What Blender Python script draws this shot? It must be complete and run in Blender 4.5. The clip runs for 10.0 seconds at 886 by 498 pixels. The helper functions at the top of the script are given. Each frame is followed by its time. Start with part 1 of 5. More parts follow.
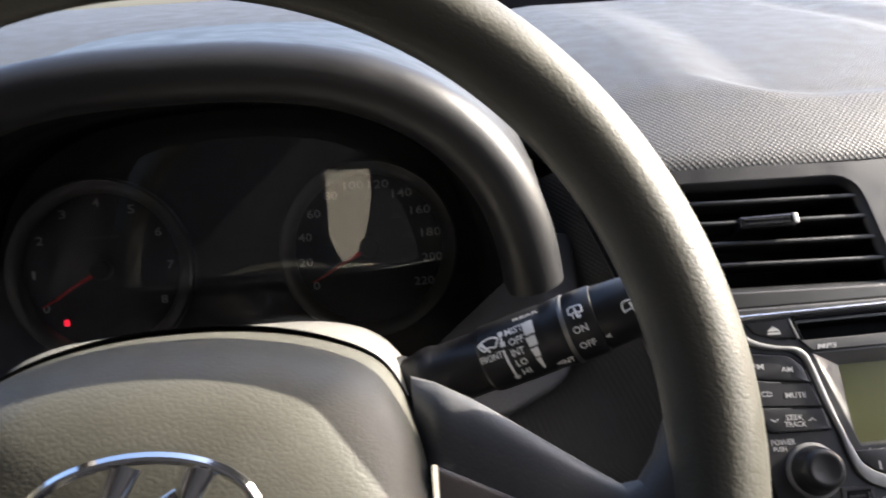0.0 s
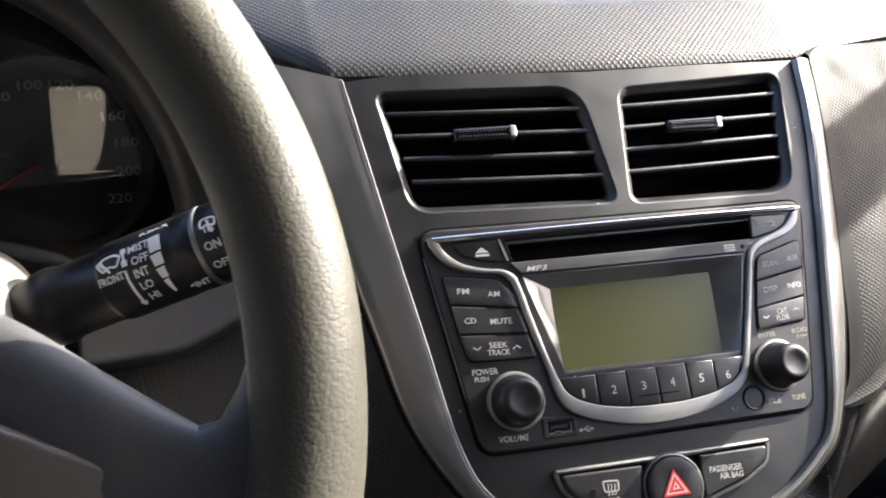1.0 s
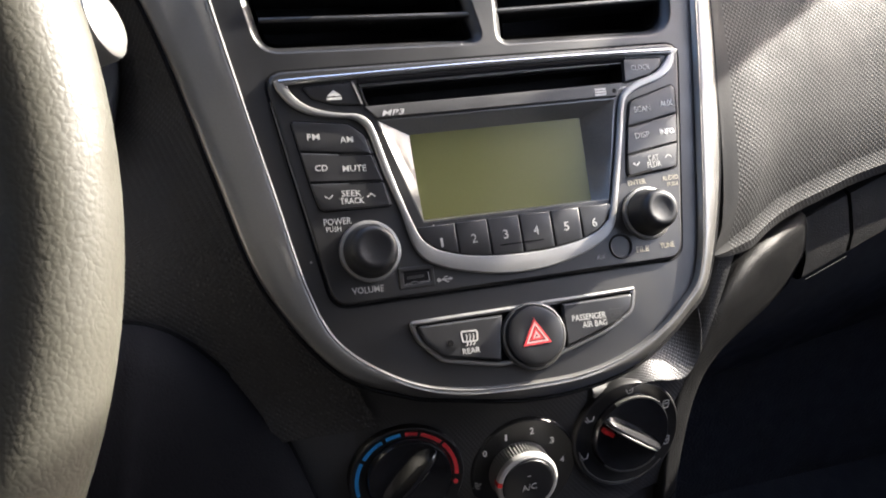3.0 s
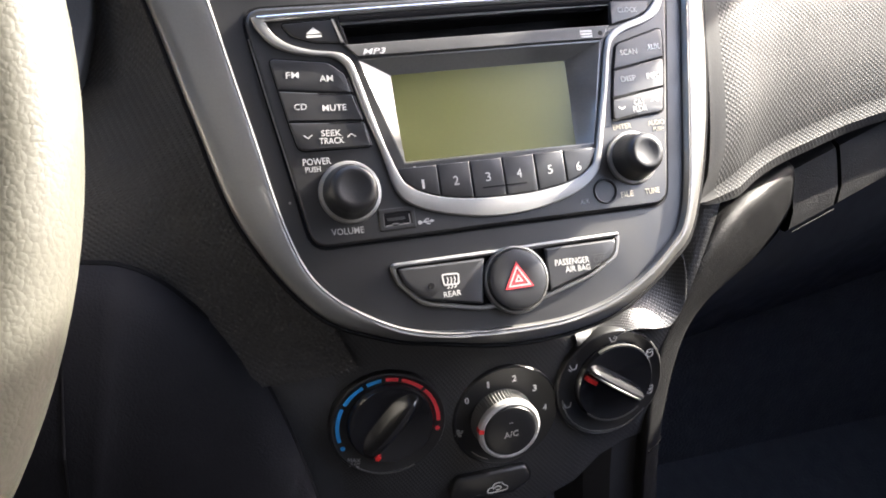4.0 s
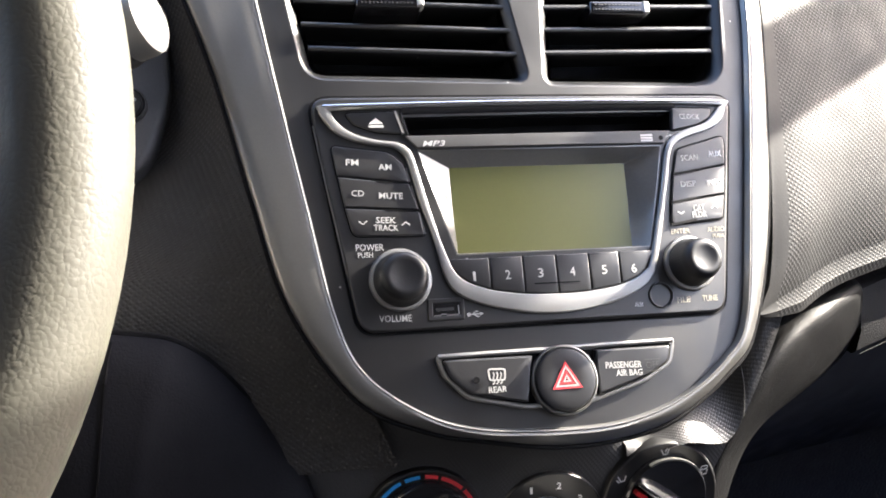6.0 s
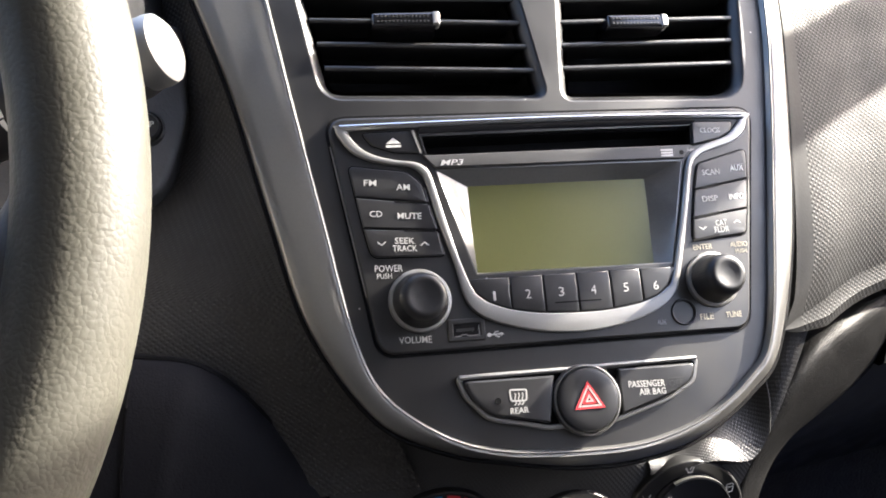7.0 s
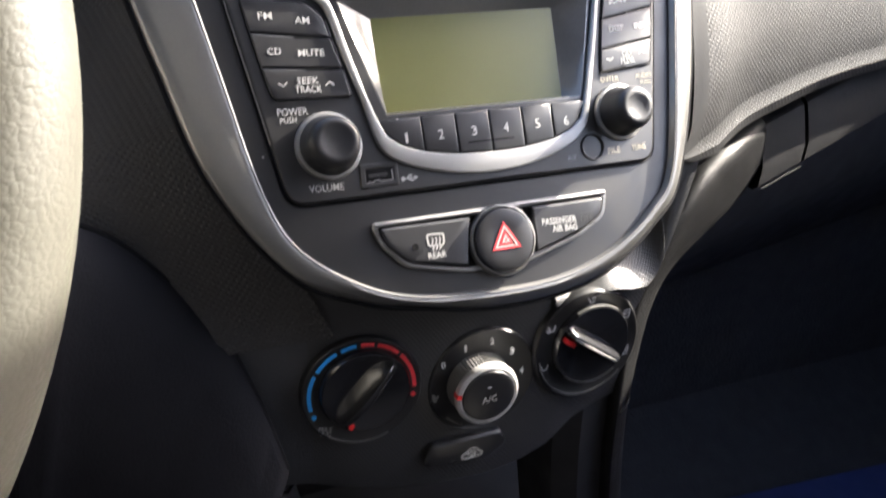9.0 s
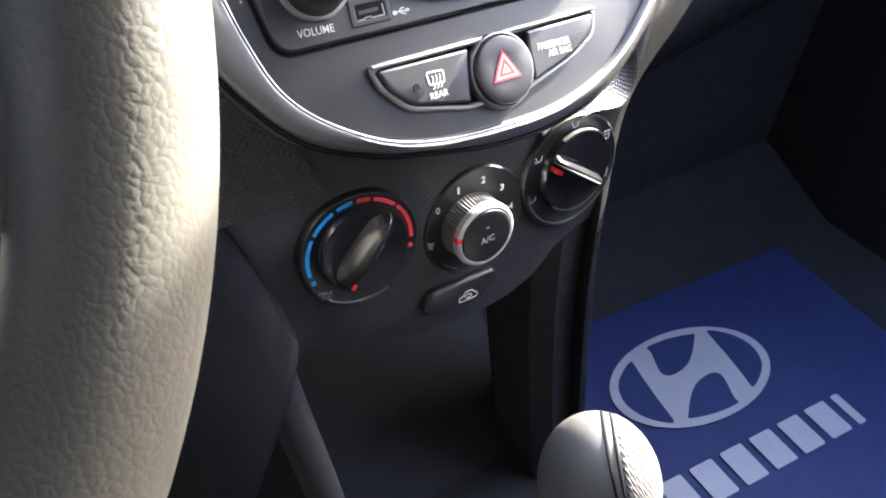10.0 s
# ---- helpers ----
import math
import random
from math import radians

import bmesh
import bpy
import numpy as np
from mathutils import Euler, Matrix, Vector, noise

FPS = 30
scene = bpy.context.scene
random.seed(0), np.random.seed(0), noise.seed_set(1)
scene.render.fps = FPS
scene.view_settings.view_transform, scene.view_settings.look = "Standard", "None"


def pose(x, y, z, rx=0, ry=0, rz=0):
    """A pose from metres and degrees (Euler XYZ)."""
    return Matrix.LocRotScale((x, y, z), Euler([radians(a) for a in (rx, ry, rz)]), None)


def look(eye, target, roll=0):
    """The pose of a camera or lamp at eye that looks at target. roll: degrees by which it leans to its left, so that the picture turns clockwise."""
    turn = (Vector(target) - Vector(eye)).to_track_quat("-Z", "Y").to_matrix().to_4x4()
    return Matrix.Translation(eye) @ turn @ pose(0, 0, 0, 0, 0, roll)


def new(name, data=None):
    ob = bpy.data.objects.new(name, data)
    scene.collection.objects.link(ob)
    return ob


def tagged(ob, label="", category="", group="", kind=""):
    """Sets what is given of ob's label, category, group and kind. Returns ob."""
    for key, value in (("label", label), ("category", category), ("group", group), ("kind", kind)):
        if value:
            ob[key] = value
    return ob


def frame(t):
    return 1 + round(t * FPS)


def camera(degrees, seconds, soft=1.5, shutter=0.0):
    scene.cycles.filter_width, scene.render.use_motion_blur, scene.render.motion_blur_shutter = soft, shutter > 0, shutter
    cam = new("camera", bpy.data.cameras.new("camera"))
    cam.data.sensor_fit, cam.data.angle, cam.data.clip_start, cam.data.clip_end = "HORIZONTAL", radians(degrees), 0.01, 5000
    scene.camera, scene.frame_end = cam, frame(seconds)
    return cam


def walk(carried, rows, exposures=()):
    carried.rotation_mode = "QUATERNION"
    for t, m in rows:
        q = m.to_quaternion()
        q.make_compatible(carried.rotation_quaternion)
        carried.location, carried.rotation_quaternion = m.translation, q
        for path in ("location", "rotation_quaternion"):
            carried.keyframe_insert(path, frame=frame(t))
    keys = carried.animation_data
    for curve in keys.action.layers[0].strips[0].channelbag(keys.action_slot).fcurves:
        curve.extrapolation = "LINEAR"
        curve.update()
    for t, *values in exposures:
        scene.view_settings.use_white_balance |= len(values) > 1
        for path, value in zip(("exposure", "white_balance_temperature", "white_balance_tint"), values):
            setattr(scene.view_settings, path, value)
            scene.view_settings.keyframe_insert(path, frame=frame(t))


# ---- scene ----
cam = camera(52.9, 10.0, soft=1.8, shutter=0.2)
PATH = [
    (0, (-0.25719, -0.41454, 0.76906), (-0.19473, 0.54804, 0.50539), -3.84),
    (0.3, (-0.22933, -0.40157, 0.75844), (-0.12609, 0.54884, 0.46508), -3.65),
    (0.5, (-0.2182, -0.396, 0.75242), (-0.07189, 0.54838, 0.45792), -2.97),
    (0.7, (-0.20345, -0.39291, 0.75187), (-0.0204, 0.5406, 0.44358), -1.46),
    (1, (-0.17753, -0.38042, 0.74113), (0.04577, 0.53452, 0.40493), -0.43),
    (1.5, (-0.15689, -0.37409, 0.74333), (0.07048, 0.53953, 0.40628), -1.17),
    (2, (-0.15095, -0.38182, 0.73832), (0.07755, 0.53169, 0.40174), -1.10),
    (2.5, (-0.14299, -0.38395, 0.72677), (0.10792, 0.50595, 0.34581), -0.33),
    (3, (-0.13428, -0.38027, 0.7134), (0.13112, 0.4751, 0.26852), 0.19),
    (3.1, (-0.13388, -0.38207, 0.70875), (0.13438, 0.47131, 0.26178), 0.46),
    (3.2, (-0.13205, -0.38057, 0.70941), (0.13616, 0.46448, 0.24685), 0.45),
    (4.3, (-0.12939, -0.38555, 0.69408), (0.13996, 0.45513, 0.22427), 0.90),
    (4.5, (-0.1291, -0.38669, 0.69212), (0.14843, 0.46166, 0.24127), 1.39),
    (5, (-0.12569, -0.38714, 0.6859), (0.10301, 0.4811, 0.24561), 0.36),
    (5.5, (-0.12198, -0.38459, 0.68122), (0.09991, 0.50772, 0.28808), 2.20),
    (6, (-0.12388, -0.38594, 0.6883), (0.08644, 0.5254, 0.33443), 2.09),
    (7.5, (-0.1216, -0.37923, 0.69537), (0.06315, 0.5384, 0.34351), 0.63),
    (8, (-0.1203, -0.38049, 0.69726), (0.07879, 0.53095, 0.3372), 0.69),
    (8.5, (-0.12375, -0.37971, 0.69403), (0.12308, 0.50774, 0.3048), 1.54),
    (8.8, (-0.1381, -0.36003, 0.68721), (0.19667, 0.46353, 0.22931), 4.08),
    (9, (-0.14999, -0.35311, 0.69029), (0.20264, 0.42752, 0.17428), 4.06),
    (9.2, (-0.16439, -0.34866, 0.68174), (0.18995, 0.37867, 0.094), 4.41),
    (9.5, (-0.18455, -0.33955, 0.67127), (0.20911, 0.34833, 0.06147), 5.89),
    (9.7, (-0.18664, -0.32917, 0.67588), (0.22777, 0.33044, 0.04884), 5.24),
    (10, (-0.19375, -0.30812, 0.67595), (0.25994, 0.29833, 0.02296), 4.46),

]
EXPOSURE = [(t, stops, 6260 if t < 9.5 else 6050, 12) for t, stops in ((0.0, 2.35), (1.0, 2.45), (1.5, 2.5), (2.0, 2.25), (2.5, 2.25), (3.0, 2.7), (4.5, 3.6), (5.5, 3.5), (7.5, 3.05), (8.5, 3.1), (9.2, 3.6), (9.5, 4.3), (10.0, 4.3))]
walk(cam, [(t, look(eye, target, roll)) for t, eye, target, roll in PATH], EXPOSURE)

# ---- light ----
SUN = Vector((0.84, 0.15, 0.50)).normalized()
world = bpy.data.worlds.new("world")
scene.world = world
world.use_nodes = True
nodes = world.node_tree.nodes
sky = nodes.new("ShaderNodeTexSky")
sky.sky_type, sky.sun_disc = "NISHITA", False
sky.sun_elevation = math.asin(SUN.z)
sky.sun_rotation = math.atan2(SUN.x, SUN.y)
sky.air_density, sky.dust_density = 0.9, 4.0
nodes["Background"].inputs["Strength"].default_value = 0.14
world.node_tree.links.new(sky.outputs["Color"], nodes["Background"].inputs["Color"])
sun = new("sun", bpy.data.lights.new("sun", "SUN"))
sun.data.energy, sun.data.angle, sun.data.color = 4.4, radians(0.6), (1.0, 0.92, 0.77)
sun.matrix_world = look(SUN * 10, (0, 0, 0))


# ---- materials ----
def material(name, colour, rough=0.5, metal=0.0, grain="fine", depth=0.3, pitch=0.0025, vary=0.12, coat=0.0, spec=0.5, dust=0.0, along=None):
    """A procedural surface: colour that varies at two scales, and a relief of the named grain."""
    m = bpy.data.materials.new(name)
    m.use_nodes = True
    nt = m.node_tree
    N, L = nt.nodes, nt.links
    b = N["Principled BSDF"]
    b.inputs["Metallic"].default_value = metal
    b.inputs["Coat Weight"].default_value = coat
    b.inputs["Coat Roughness"].default_value = 0.08
    b.inputs["Specular IOR Level"].default_value = spec
    where = N.new("ShaderNodeTexCoord")

    def noise_of(scale, detail=3.0):
        n = N.new("ShaderNodeTexNoise")
        n.inputs["Scale"].default_value, n.inputs["Detail"].default_value = scale, detail
        L.new(where.outputs["Object"], n.inputs["Vector"])
        return n.outputs["Fac"]

    def maths(op, a, c):
        n = N.new("ShaderNodeMath")
        n.operation = op
        for socket, value in zip(n.inputs, (a, c)):
            if isinstance(value, (int, float)):
                socket.default_value = value
            else:
                L.new(value, socket)
        return n.outputs[0]

    broad, small = noise_of(14.0), noise_of(900.0, 2.0)
    mix = maths("ADD", maths("MULTIPLY", broad, 0.6), maths("MULTIPLY", small, 0.4))
    ramp = N.new("ShaderNodeMapRange")
    L.new(mix, ramp.inputs["Value"])
    ramp.inputs["From Min"].default_value, ramp.inputs["From Max"].default_value = 0.3, 0.7
    ramp.inputs["To Min"].default_value, ramp.inputs["To Max"].default_value = 1 - vary, 1 + vary
    specks = None
    if dust:
        grit = N.new("ShaderNodeTexVoronoi")
        grit.inputs["Scale"].default_value = 260.0
        L.new(where.outputs["Object"], grit.inputs["Vector"])
        pick = N.new("ShaderNodeSeparateColor")
        L.new(grit.outputs["Color"], pick.inputs[0])
        specks = maths("MULTIPLY", maths("GREATER_THAN", pick.outputs[0], 1 - dust), maths("LESS_THAN", grit.outputs["Distance"], maths("MULTIPLY", pick.outputs[1], 0.16)))
    tint = N.new("ShaderNodeMix")
    tint.data_type, tint.blend_type = "RGBA", "MULTIPLY"
    tint.inputs["Factor"].default_value = 1.0
    tint.inputs["A"].default_value = (*colour, 1)
    L.new(ramp.outputs["Result"], tint.inputs["B"])
    if specks is None:
        L.new(tint.outputs["Result"], b.inputs["Base Color"])
    else:
        dusty = N.new("ShaderNodeMix")
        dusty.data_type = "RGBA"
        L.new(specks, dusty.inputs["Factor"])
        L.new(tint.outputs["Result"], dusty.inputs["A"])
        dusty.inputs["B"].default_value = (0.30, 0.29, 0.27, 1)
        L.new(dusty.outputs["Result"], b.inputs["Base Color"])
    worn = N.new("ShaderNodeMapRange")
    L.new(noise_of(60.0, 4.0), worn.inputs["Value"])
    worn.inputs["From Min"].default_value, worn.inputs["From Max"].default_value = 0.3, 0.7
    worn.inputs["To Min"].default_value, worn.inputs["To Max"].default_value = max(0.02, rough * 0.85), min(1.0, rough * 1.15)
    L.new(worn.outputs["Result"], b.inputs["Roughness"])
    if grain == "none":
        return m
    height = small
    if grain == "leather":
        cells = N.new("ShaderNodeTexVoronoi")
        cells.inputs["Scale"].default_value = 1 / pitch
        warp = N.new("ShaderNodeTexNoise")
        warp.inputs["Scale"].default_value = 0.4 / pitch
        bent = N.new("ShaderNodeVectorMath")
        bent.operation = "MULTIPLY_ADD"
        bent.inputs[1].default_value = (pitch * 2.0,) * 3
        L.new(where.outputs["Object"], warp.inputs["Vector"])
        L.new(warp.outputs["Color"], bent.inputs[0])
        L.new(where.outputs["Object"], bent.inputs[2])
        L.new(bent.outputs[0], cells.inputs["Vector"])
        height = maths("SUBTRACT", 1.0, maths("POWER", cells.outputs["Distance"], 1.5))
    elif grain in ("dots", "weave"):
        split = N.new("ShaderNodeSeparateXYZ")
        L.new(where.outputs["UV"], split.inputs[0])
        k = 2 * math.pi / pitch
        if grain == "dots" and along:
            # rows of dots laid out on a plane that two directions span
            axes = []
            for direction in along:
                dot = N.new("ShaderNodeVectorMath")
                dot.operation = "DOT_PRODUCT"
                dot.inputs[1].default_value = direction
                L.new(where.outputs["Object"], dot.inputs[0])
                axes.append(dot.outputs["Value"])
            a, c = axes
        elif grain == "dots":
            a, c = split.outputs["X"], split.outputs["Y"]
        else:
            a, c = maths("ADD", split.outputs["X"], maths("MULTIPLY", split.outputs["Y"], 0.25)), split.outputs["Y"]
        wave = maths("MULTIPLY", maths("SINE", maths("MULTIPLY", a, k), 0), maths("SINE", maths("MULTIPLY", c, k), 0))
        height = maths("ADD", maths("MULTIPLY", maths("MAXIMUM", wave, -0.15), 0.6), maths("MULTIPLY", small, 0.25))
    bump = N.new("ShaderNodeBump")
    bump.inputs["Strength"].default_value = depth
    bump.inputs["Distance"].default_value = pitch * 0.35 if grain != "fine" else 0.0004
    L.new(height, bump.inputs["Height"])
    L.new(bump.outputs["Normal"], b.inputs["Normal"])
    return m


dash_grain = material("dash_grain", (0.034, 0.0350, 0.0360), 0.55, vary=0.05, dust=0.006, spec=0.5, grain="dots", depth=0.30, pitch=0.0032, along=((1, 0, 0), (0, 0.8, 0.45)))
dash_face = material("dash_face", (0.030, 0.0300, 0.0300), 0.6, vary=0.05, dust=0.004, spec=0.15, grain="dots", depth=0.32, pitch=0.0030, along=((0.93, 0.37, 0), (-0.2, 0.45, 0.87)))
dash_margin = material("dash_margin", (0.030, 0.0300, 0.0300), 0.6, vary=0.05, spec=0.15, depth=0.1)
dash_fine = material("dash_fine", (0.040, 0.0393, 0.040), 0.6, spec=0.35, grain="dots", depth=0.5, pitch=0.0032)
dash_smooth = material("dash_smooth", (0.050, 0.051, 0.055), 0.6, spec=0.4, grain="leather", depth=0.25, pitch=0.0011)
leather = material("leather_grain", (0.060, 0.0585, 0.048), 0.46, grain="leather", depth=0.20, pitch=0.0013, spec=0.45)
# hood tone lowered far below dash_smooth, in place of shade on its lip
shaded_hood = material("shaded_hood", (0.013, 0.0132, 0.0145), 0.42, spec=0.4, grain="leather", depth=0.08, pitch=0.0011)
hub_leather = material("hub_leather", (0.074, 0.072, 0.059), 0.5, grain="leather", depth=0.20, pitch=0.0011)
# darker copy of dash_smooth; shade from the driver's legs is in the colour
shaded_bolster = material("shaded_bolster", (0.010, 0.010, 0.0125), 0.7, spec=0.12, grain="leather", depth=0.25, pitch=0.0011)
pad_leather = material("pad_leather", (0.0070, 0.0069, 0.0071), 0.5, spec=0.14, grain="leather", depth=0.6, pitch=0.0008)
wheel_gray = material("wheel_gray", (0.070, 0.070, 0.072), 0.5, grain="leather", depth=0.12, pitch=0.0012)
weave = material("weave", (0.032, 0.032, 0.033), 0.40, grain="weave", depth=0.36, pitch=0.0022)
black_satin = material("black_satin", (0.0040, 0.0041, 0.0048), 0.44, depth=0.03, spec=0.8, dust=0.012)
stalk_black = material("stalk_black", (0.008, 0.008, 0.009), 0.42, depth=0.1, spec=0.4, dust=0.02)
black_button = material("black_button", (0.011, 0.0112, 0.0125), 0.40, depth=0.05, spec=0.7, dust=0.01)
dial_black = material("dial_black", (0.014, 0.014, 0.016), 0.24, grain="none", coat=0.2, dust=0.03)
black_gloss = material("black_gloss", (0.012, 0.012, 0.014), 0.1, grain="none", coat=0.5)
black_deep = material("black_deep", (0.030, 0.030, 0.034), 0.7)
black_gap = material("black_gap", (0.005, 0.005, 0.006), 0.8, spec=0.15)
silver = material("silver_paint", (0.23, 0.226, 0.217), 0.38, metal=0.75, depth=0.08, vary=0.05)
silver_bright = material("silver_bright", (0.29, 0.287, 0.28), 0.42, metal=0.7, depth=0.05, vary=0.04)
collar_silver = material("collar_silver", (0.60, 0.59, 0.58), 0.36, metal=0.45, depth=0.05, vary=0.04)
chrome = material("chrome", (0.80, 0.80, 0.81), 0.07, metal=1.0, grain="none", vary=0.02)
spoke_silver = material("spoke_silver", (0.17, 0.152, 0.14), 0.45, metal=0.3, depth=0.1)
white_print = material("white_print", (0.75, 0.75, 0.74), 0.6, grain="none", vary=0.06)
gray_print = material("gray_print", (0.42, 0.42, 0.42), 0.6, grain="none", vary=0.06)
dim_print = material("dim_print", (0.05, 0.05, 0.05), 0.6, grain="none", vary=0.1)
red_print = material("red_print", (0.75, 0.05, 0.06), 0.5, grain="none", vary=0.05)
pink_print = material("pink_print", (0.80, 0.42, 0.40), 0.5, grain="none", vary=0.05)
blue_print = material("blue_print", (0.03, 0.30, 0.72), 0.5, grain="none", vary=0.05)
needle_red = material("needle_red", (0.70, 0.03, 0.03), 0.4, grain="none")
lcd_green = material("lcd_green", (0.132, 0.136, 0.047), 0.35, grain="none", vary=0.04)
lcd_frame = material("lcd_frame", (0.17, 0.168, 0.165), 0.35, metal=0.6, depth=0.1)
lcd_bezel = material("lcd_bezel", (0.17, 0.168, 0.163), 0.33, metal=0.5, depth=0.05)
carpet = material("carpet", (0.036, 0.036, 0.042), 0.95, grain="leather", depth=0.8, pitch=0.003)
# beige of the added wall that shows only in the gauge lens
plaster = material("plaster", (0.21, 0.195, 0.16), 0.9, depth=0.3)
liner = material("headliner", (0.08, 0.077, 0.073), 0.9, depth=0.4)
trim_dark = material("trim_dark", (0.028, 0.028, 0.031), 0.7, depth=0.3, spec=0.2)
knob_gray = material("knob_gray", (0.085, 0.083, 0.076), 0.45, grain="leather", depth=0.10, pitch=0.0010)
shroud_gray = material("shroud_gray", (0.16, 0.156, 0.145), 0.5, grain="leather", depth=0.12, pitch=0.0012)
mat_blue = material("mat_blue", (0.030, 0.046, 0.165), 0.6, depth=0.2, vary=0.1)
mat_white = material("mat_white", (0.55, 0.56, 0.62), 0.6, depth=0.2, vary=0.06)
asphalt = material("asphalt", (0.24, 0.225, 0.195), 0.9, grain="leather", depth=0.5, pitch=0.02)
knob_dots = material("knob_dots", (0.10, 0.098, 0.088), 0.5, grain="dots", depth=1.0, pitch=0.0034)
print_cream = material("print_cream", (0.48, 0.48, 0.455), 0.6, grain="none", vary=0.06)
amber_print = material("amber_print", (0.40, 0.37, 0.29), 0.6, grain="none", vary=0.06)
knob_black = material("knob_black", (0.011, 0.0113, 0.0128), 0.5, depth=0.08)
slot_gray = material("slot_gray", (0.045, 0.045, 0.046), 0.38, depth=0.06)
lamp_red = bpy.data.materials.new("lamp_red")
lamp_red.use_nodes = True
lamp_red.node_tree.nodes["Principled BSDF"].inputs["Base Color"].default_value = (0.5, 0.01, 0.02, 1)
lamp_red.node_tree.nodes["Principled BSDF"].inputs["Emission Color"].default_value = (1.0, 0.02, 0.05, 1)
lamp_red.node_tree.nodes["Principled BSDF"].inputs["Emission Strength"].default_value = 0.2
clear = bpy.data.materials.new("clear_lens")
clear.use_nodes = True
_b = clear.node_tree.nodes["Principled BSDF"]
_b.inputs["Base Color"].default_value = (1, 1, 1, 1)
_b.inputs["Transmission Weight"].default_value = 1.0
_b.inputs["Roughness"].default_value = 0.02
_b.inputs["IOR"].default_value = 1.5


# ---- mesh helpers ----
def thing(name, m, label, category, group="", kind=""):
    ob = new(name)
    ob.matrix_world = m
    ob.empty_display_size = 0.02
    return tagged(ob, label, category, group, kind)


def as_mesh(name, bm, mat, sharp=38):
    me = bpy.data.meshes.new(name)
    bm.normal_update()
    bm.to_mesh(me)
    bm.free()
    me.materials.append(mat)
    me.shade_smooth()
    me.set_sharp_from_angle(angle=radians(sharp))
    return me


def part(name, bm, mat, parent, label="", m=None, sharp=38):
    """One mesh object under a thing or a part, in the parent's own axes."""
    ob = new(name, bm if isinstance(bm, bpy.types.Mesh) else as_mesh(name, bm, mat, sharp))
    ob.parent = parent
    if m is not None:
        ob.matrix_basis = m
    return tagged(ob, label)


def solo(name, bm, mat, label, category="", kind="", m=None, sharp=38):
    ob = new(name, as_mesh(name, bm, mat, sharp))
    if m is not None:
        ob.matrix_world = m
    return tagged(ob, label, category, "", kind)


def spline(points, n, closed=False):
    """A smooth curve through the points, n steps from each to the next."""
    p = np.array(points, float)
    k = len(p)
    out = []
    for i in range(k if closed else k - 1):
        a, b, c, d = (p[j % k] if closed else p[min(max(j, 0), k - 1)] for j in (i - 1, i, i + 1, i + 2))
        for s in np.arange(n) / n:
            out.append(0.5 * (2 * b + (c - a) * s + (2 * a - 5 * b + 4 * c - d) * s * s + (3 * b - a - 3 * c + d) * s**3))
    if not closed:
        out.append(p[-1])
    return np.array(out)


def rounded(corners, n=6):
    """A polygon of (x, y, radius) corners with its corners rounded."""
    out, k = [], len(corners)
    for i in range(k):
        p = np.array(corners[i][:2], float)
        r = corners[i][2]
        a, c = (np.array(corners[j % k][:2], float) - p for j in (i - 1, i + 1))
        la, lc = np.linalg.norm(a), np.linalg.norm(c)
        a, c = a / la, c / lc
        half = math.acos(max(-1.0, min(1.0, float(a @ c)))) / 2
        back = min(r / math.tan(half), la * 0.48, lc * 0.48) if r else 0
        if back < 1e-7:
            out.append(p)
            continue
        p0, p1 = p + a * back, p + c * back
        for s in np.arange(n + 1) / n:
            out.append((1 - s) ** 2 * p0 + 2 * s * (1 - s) * p + s * s * p1)
    return np.array(out)


def circle(x, y, r, n=48, ry=None):
    a = np.arange(n) * 2 * math.pi / n
    return np.stack([x + r * np.cos(a), y + (ry or r) * np.sin(a)], 1)


def inset(pts, d):
    """The outline moved inwards by d (outlines run anticlockwise)."""
    nxt, prv = np.roll(pts, -1, 0), np.roll(pts, 1, 0)
    e0, e1 = pts - prv, nxt - pts
    n0, n1 = (np.stack([-e[:, 1], e[:, 0]], 1) / (np.linalg.norm(e, axis=1)[:, None] + 1e-12) for e in (e0, e1))
    m = n0 + n1
    m /= np.maximum((m * n0).sum(1), 0.35)[:, None]
    return pts + m * d


def ccw(pts):
    x, y = np.array(pts, float).T
    return np.array(pts, float) if (x * np.roll(y, -1) - y * np.roll(x, -1)).sum() > 0 else np.array(pts, float)[::-1]


def skin(rows, closed=False, caps=False, bm=None, flip=False):
    """A surface through rows of points, with a UV map in metres along and across."""
    bm = bm or bmesh.new()
    uv = bm.loops.layers.uv.verify()
    rows = np.array(rows, float)
    k, n = rows.shape[:2]
    along = np.cumsum(np.r_[0, np.linalg.norm(np.diff(rows.mean(1), axis=0), axis=1)])
    across = np.zeros((k, n + 1))
    across[:, 1:n] = np.cumsum(np.linalg.norm(np.diff(rows, axis=1), axis=2), axis=1)
    across[:, n] = across[:, n - 1] + np.linalg.norm(rows[:, 0] - rows[:, -1], axis=1)
    across -= across[:, n // 2 : n // 2 + 1]
    v = [[bm.verts.new(p) for p in row] for row in rows]
    for i in range(k - 1):
        for j in range(n if closed else n - 1):
            quad = [(i, j, j), (i + 1, j, j), (i + 1, (j + 1) % n, j + 1), (i, (j + 1) % n, j + 1)]
            if flip:
                quad.reverse()
            f = bm.faces.new([v[a][b] for a, b, _ in quad])
            for loop, (a, _, c) in zip(f.loops, quad):
                loop[uv].uv = (across[a, c], along[a])
    if caps:
        for row, turn in ((v[0], flip), (v[-1], not flip)):
            bm.faces.new(row[::-1] if turn else row)
    return bm


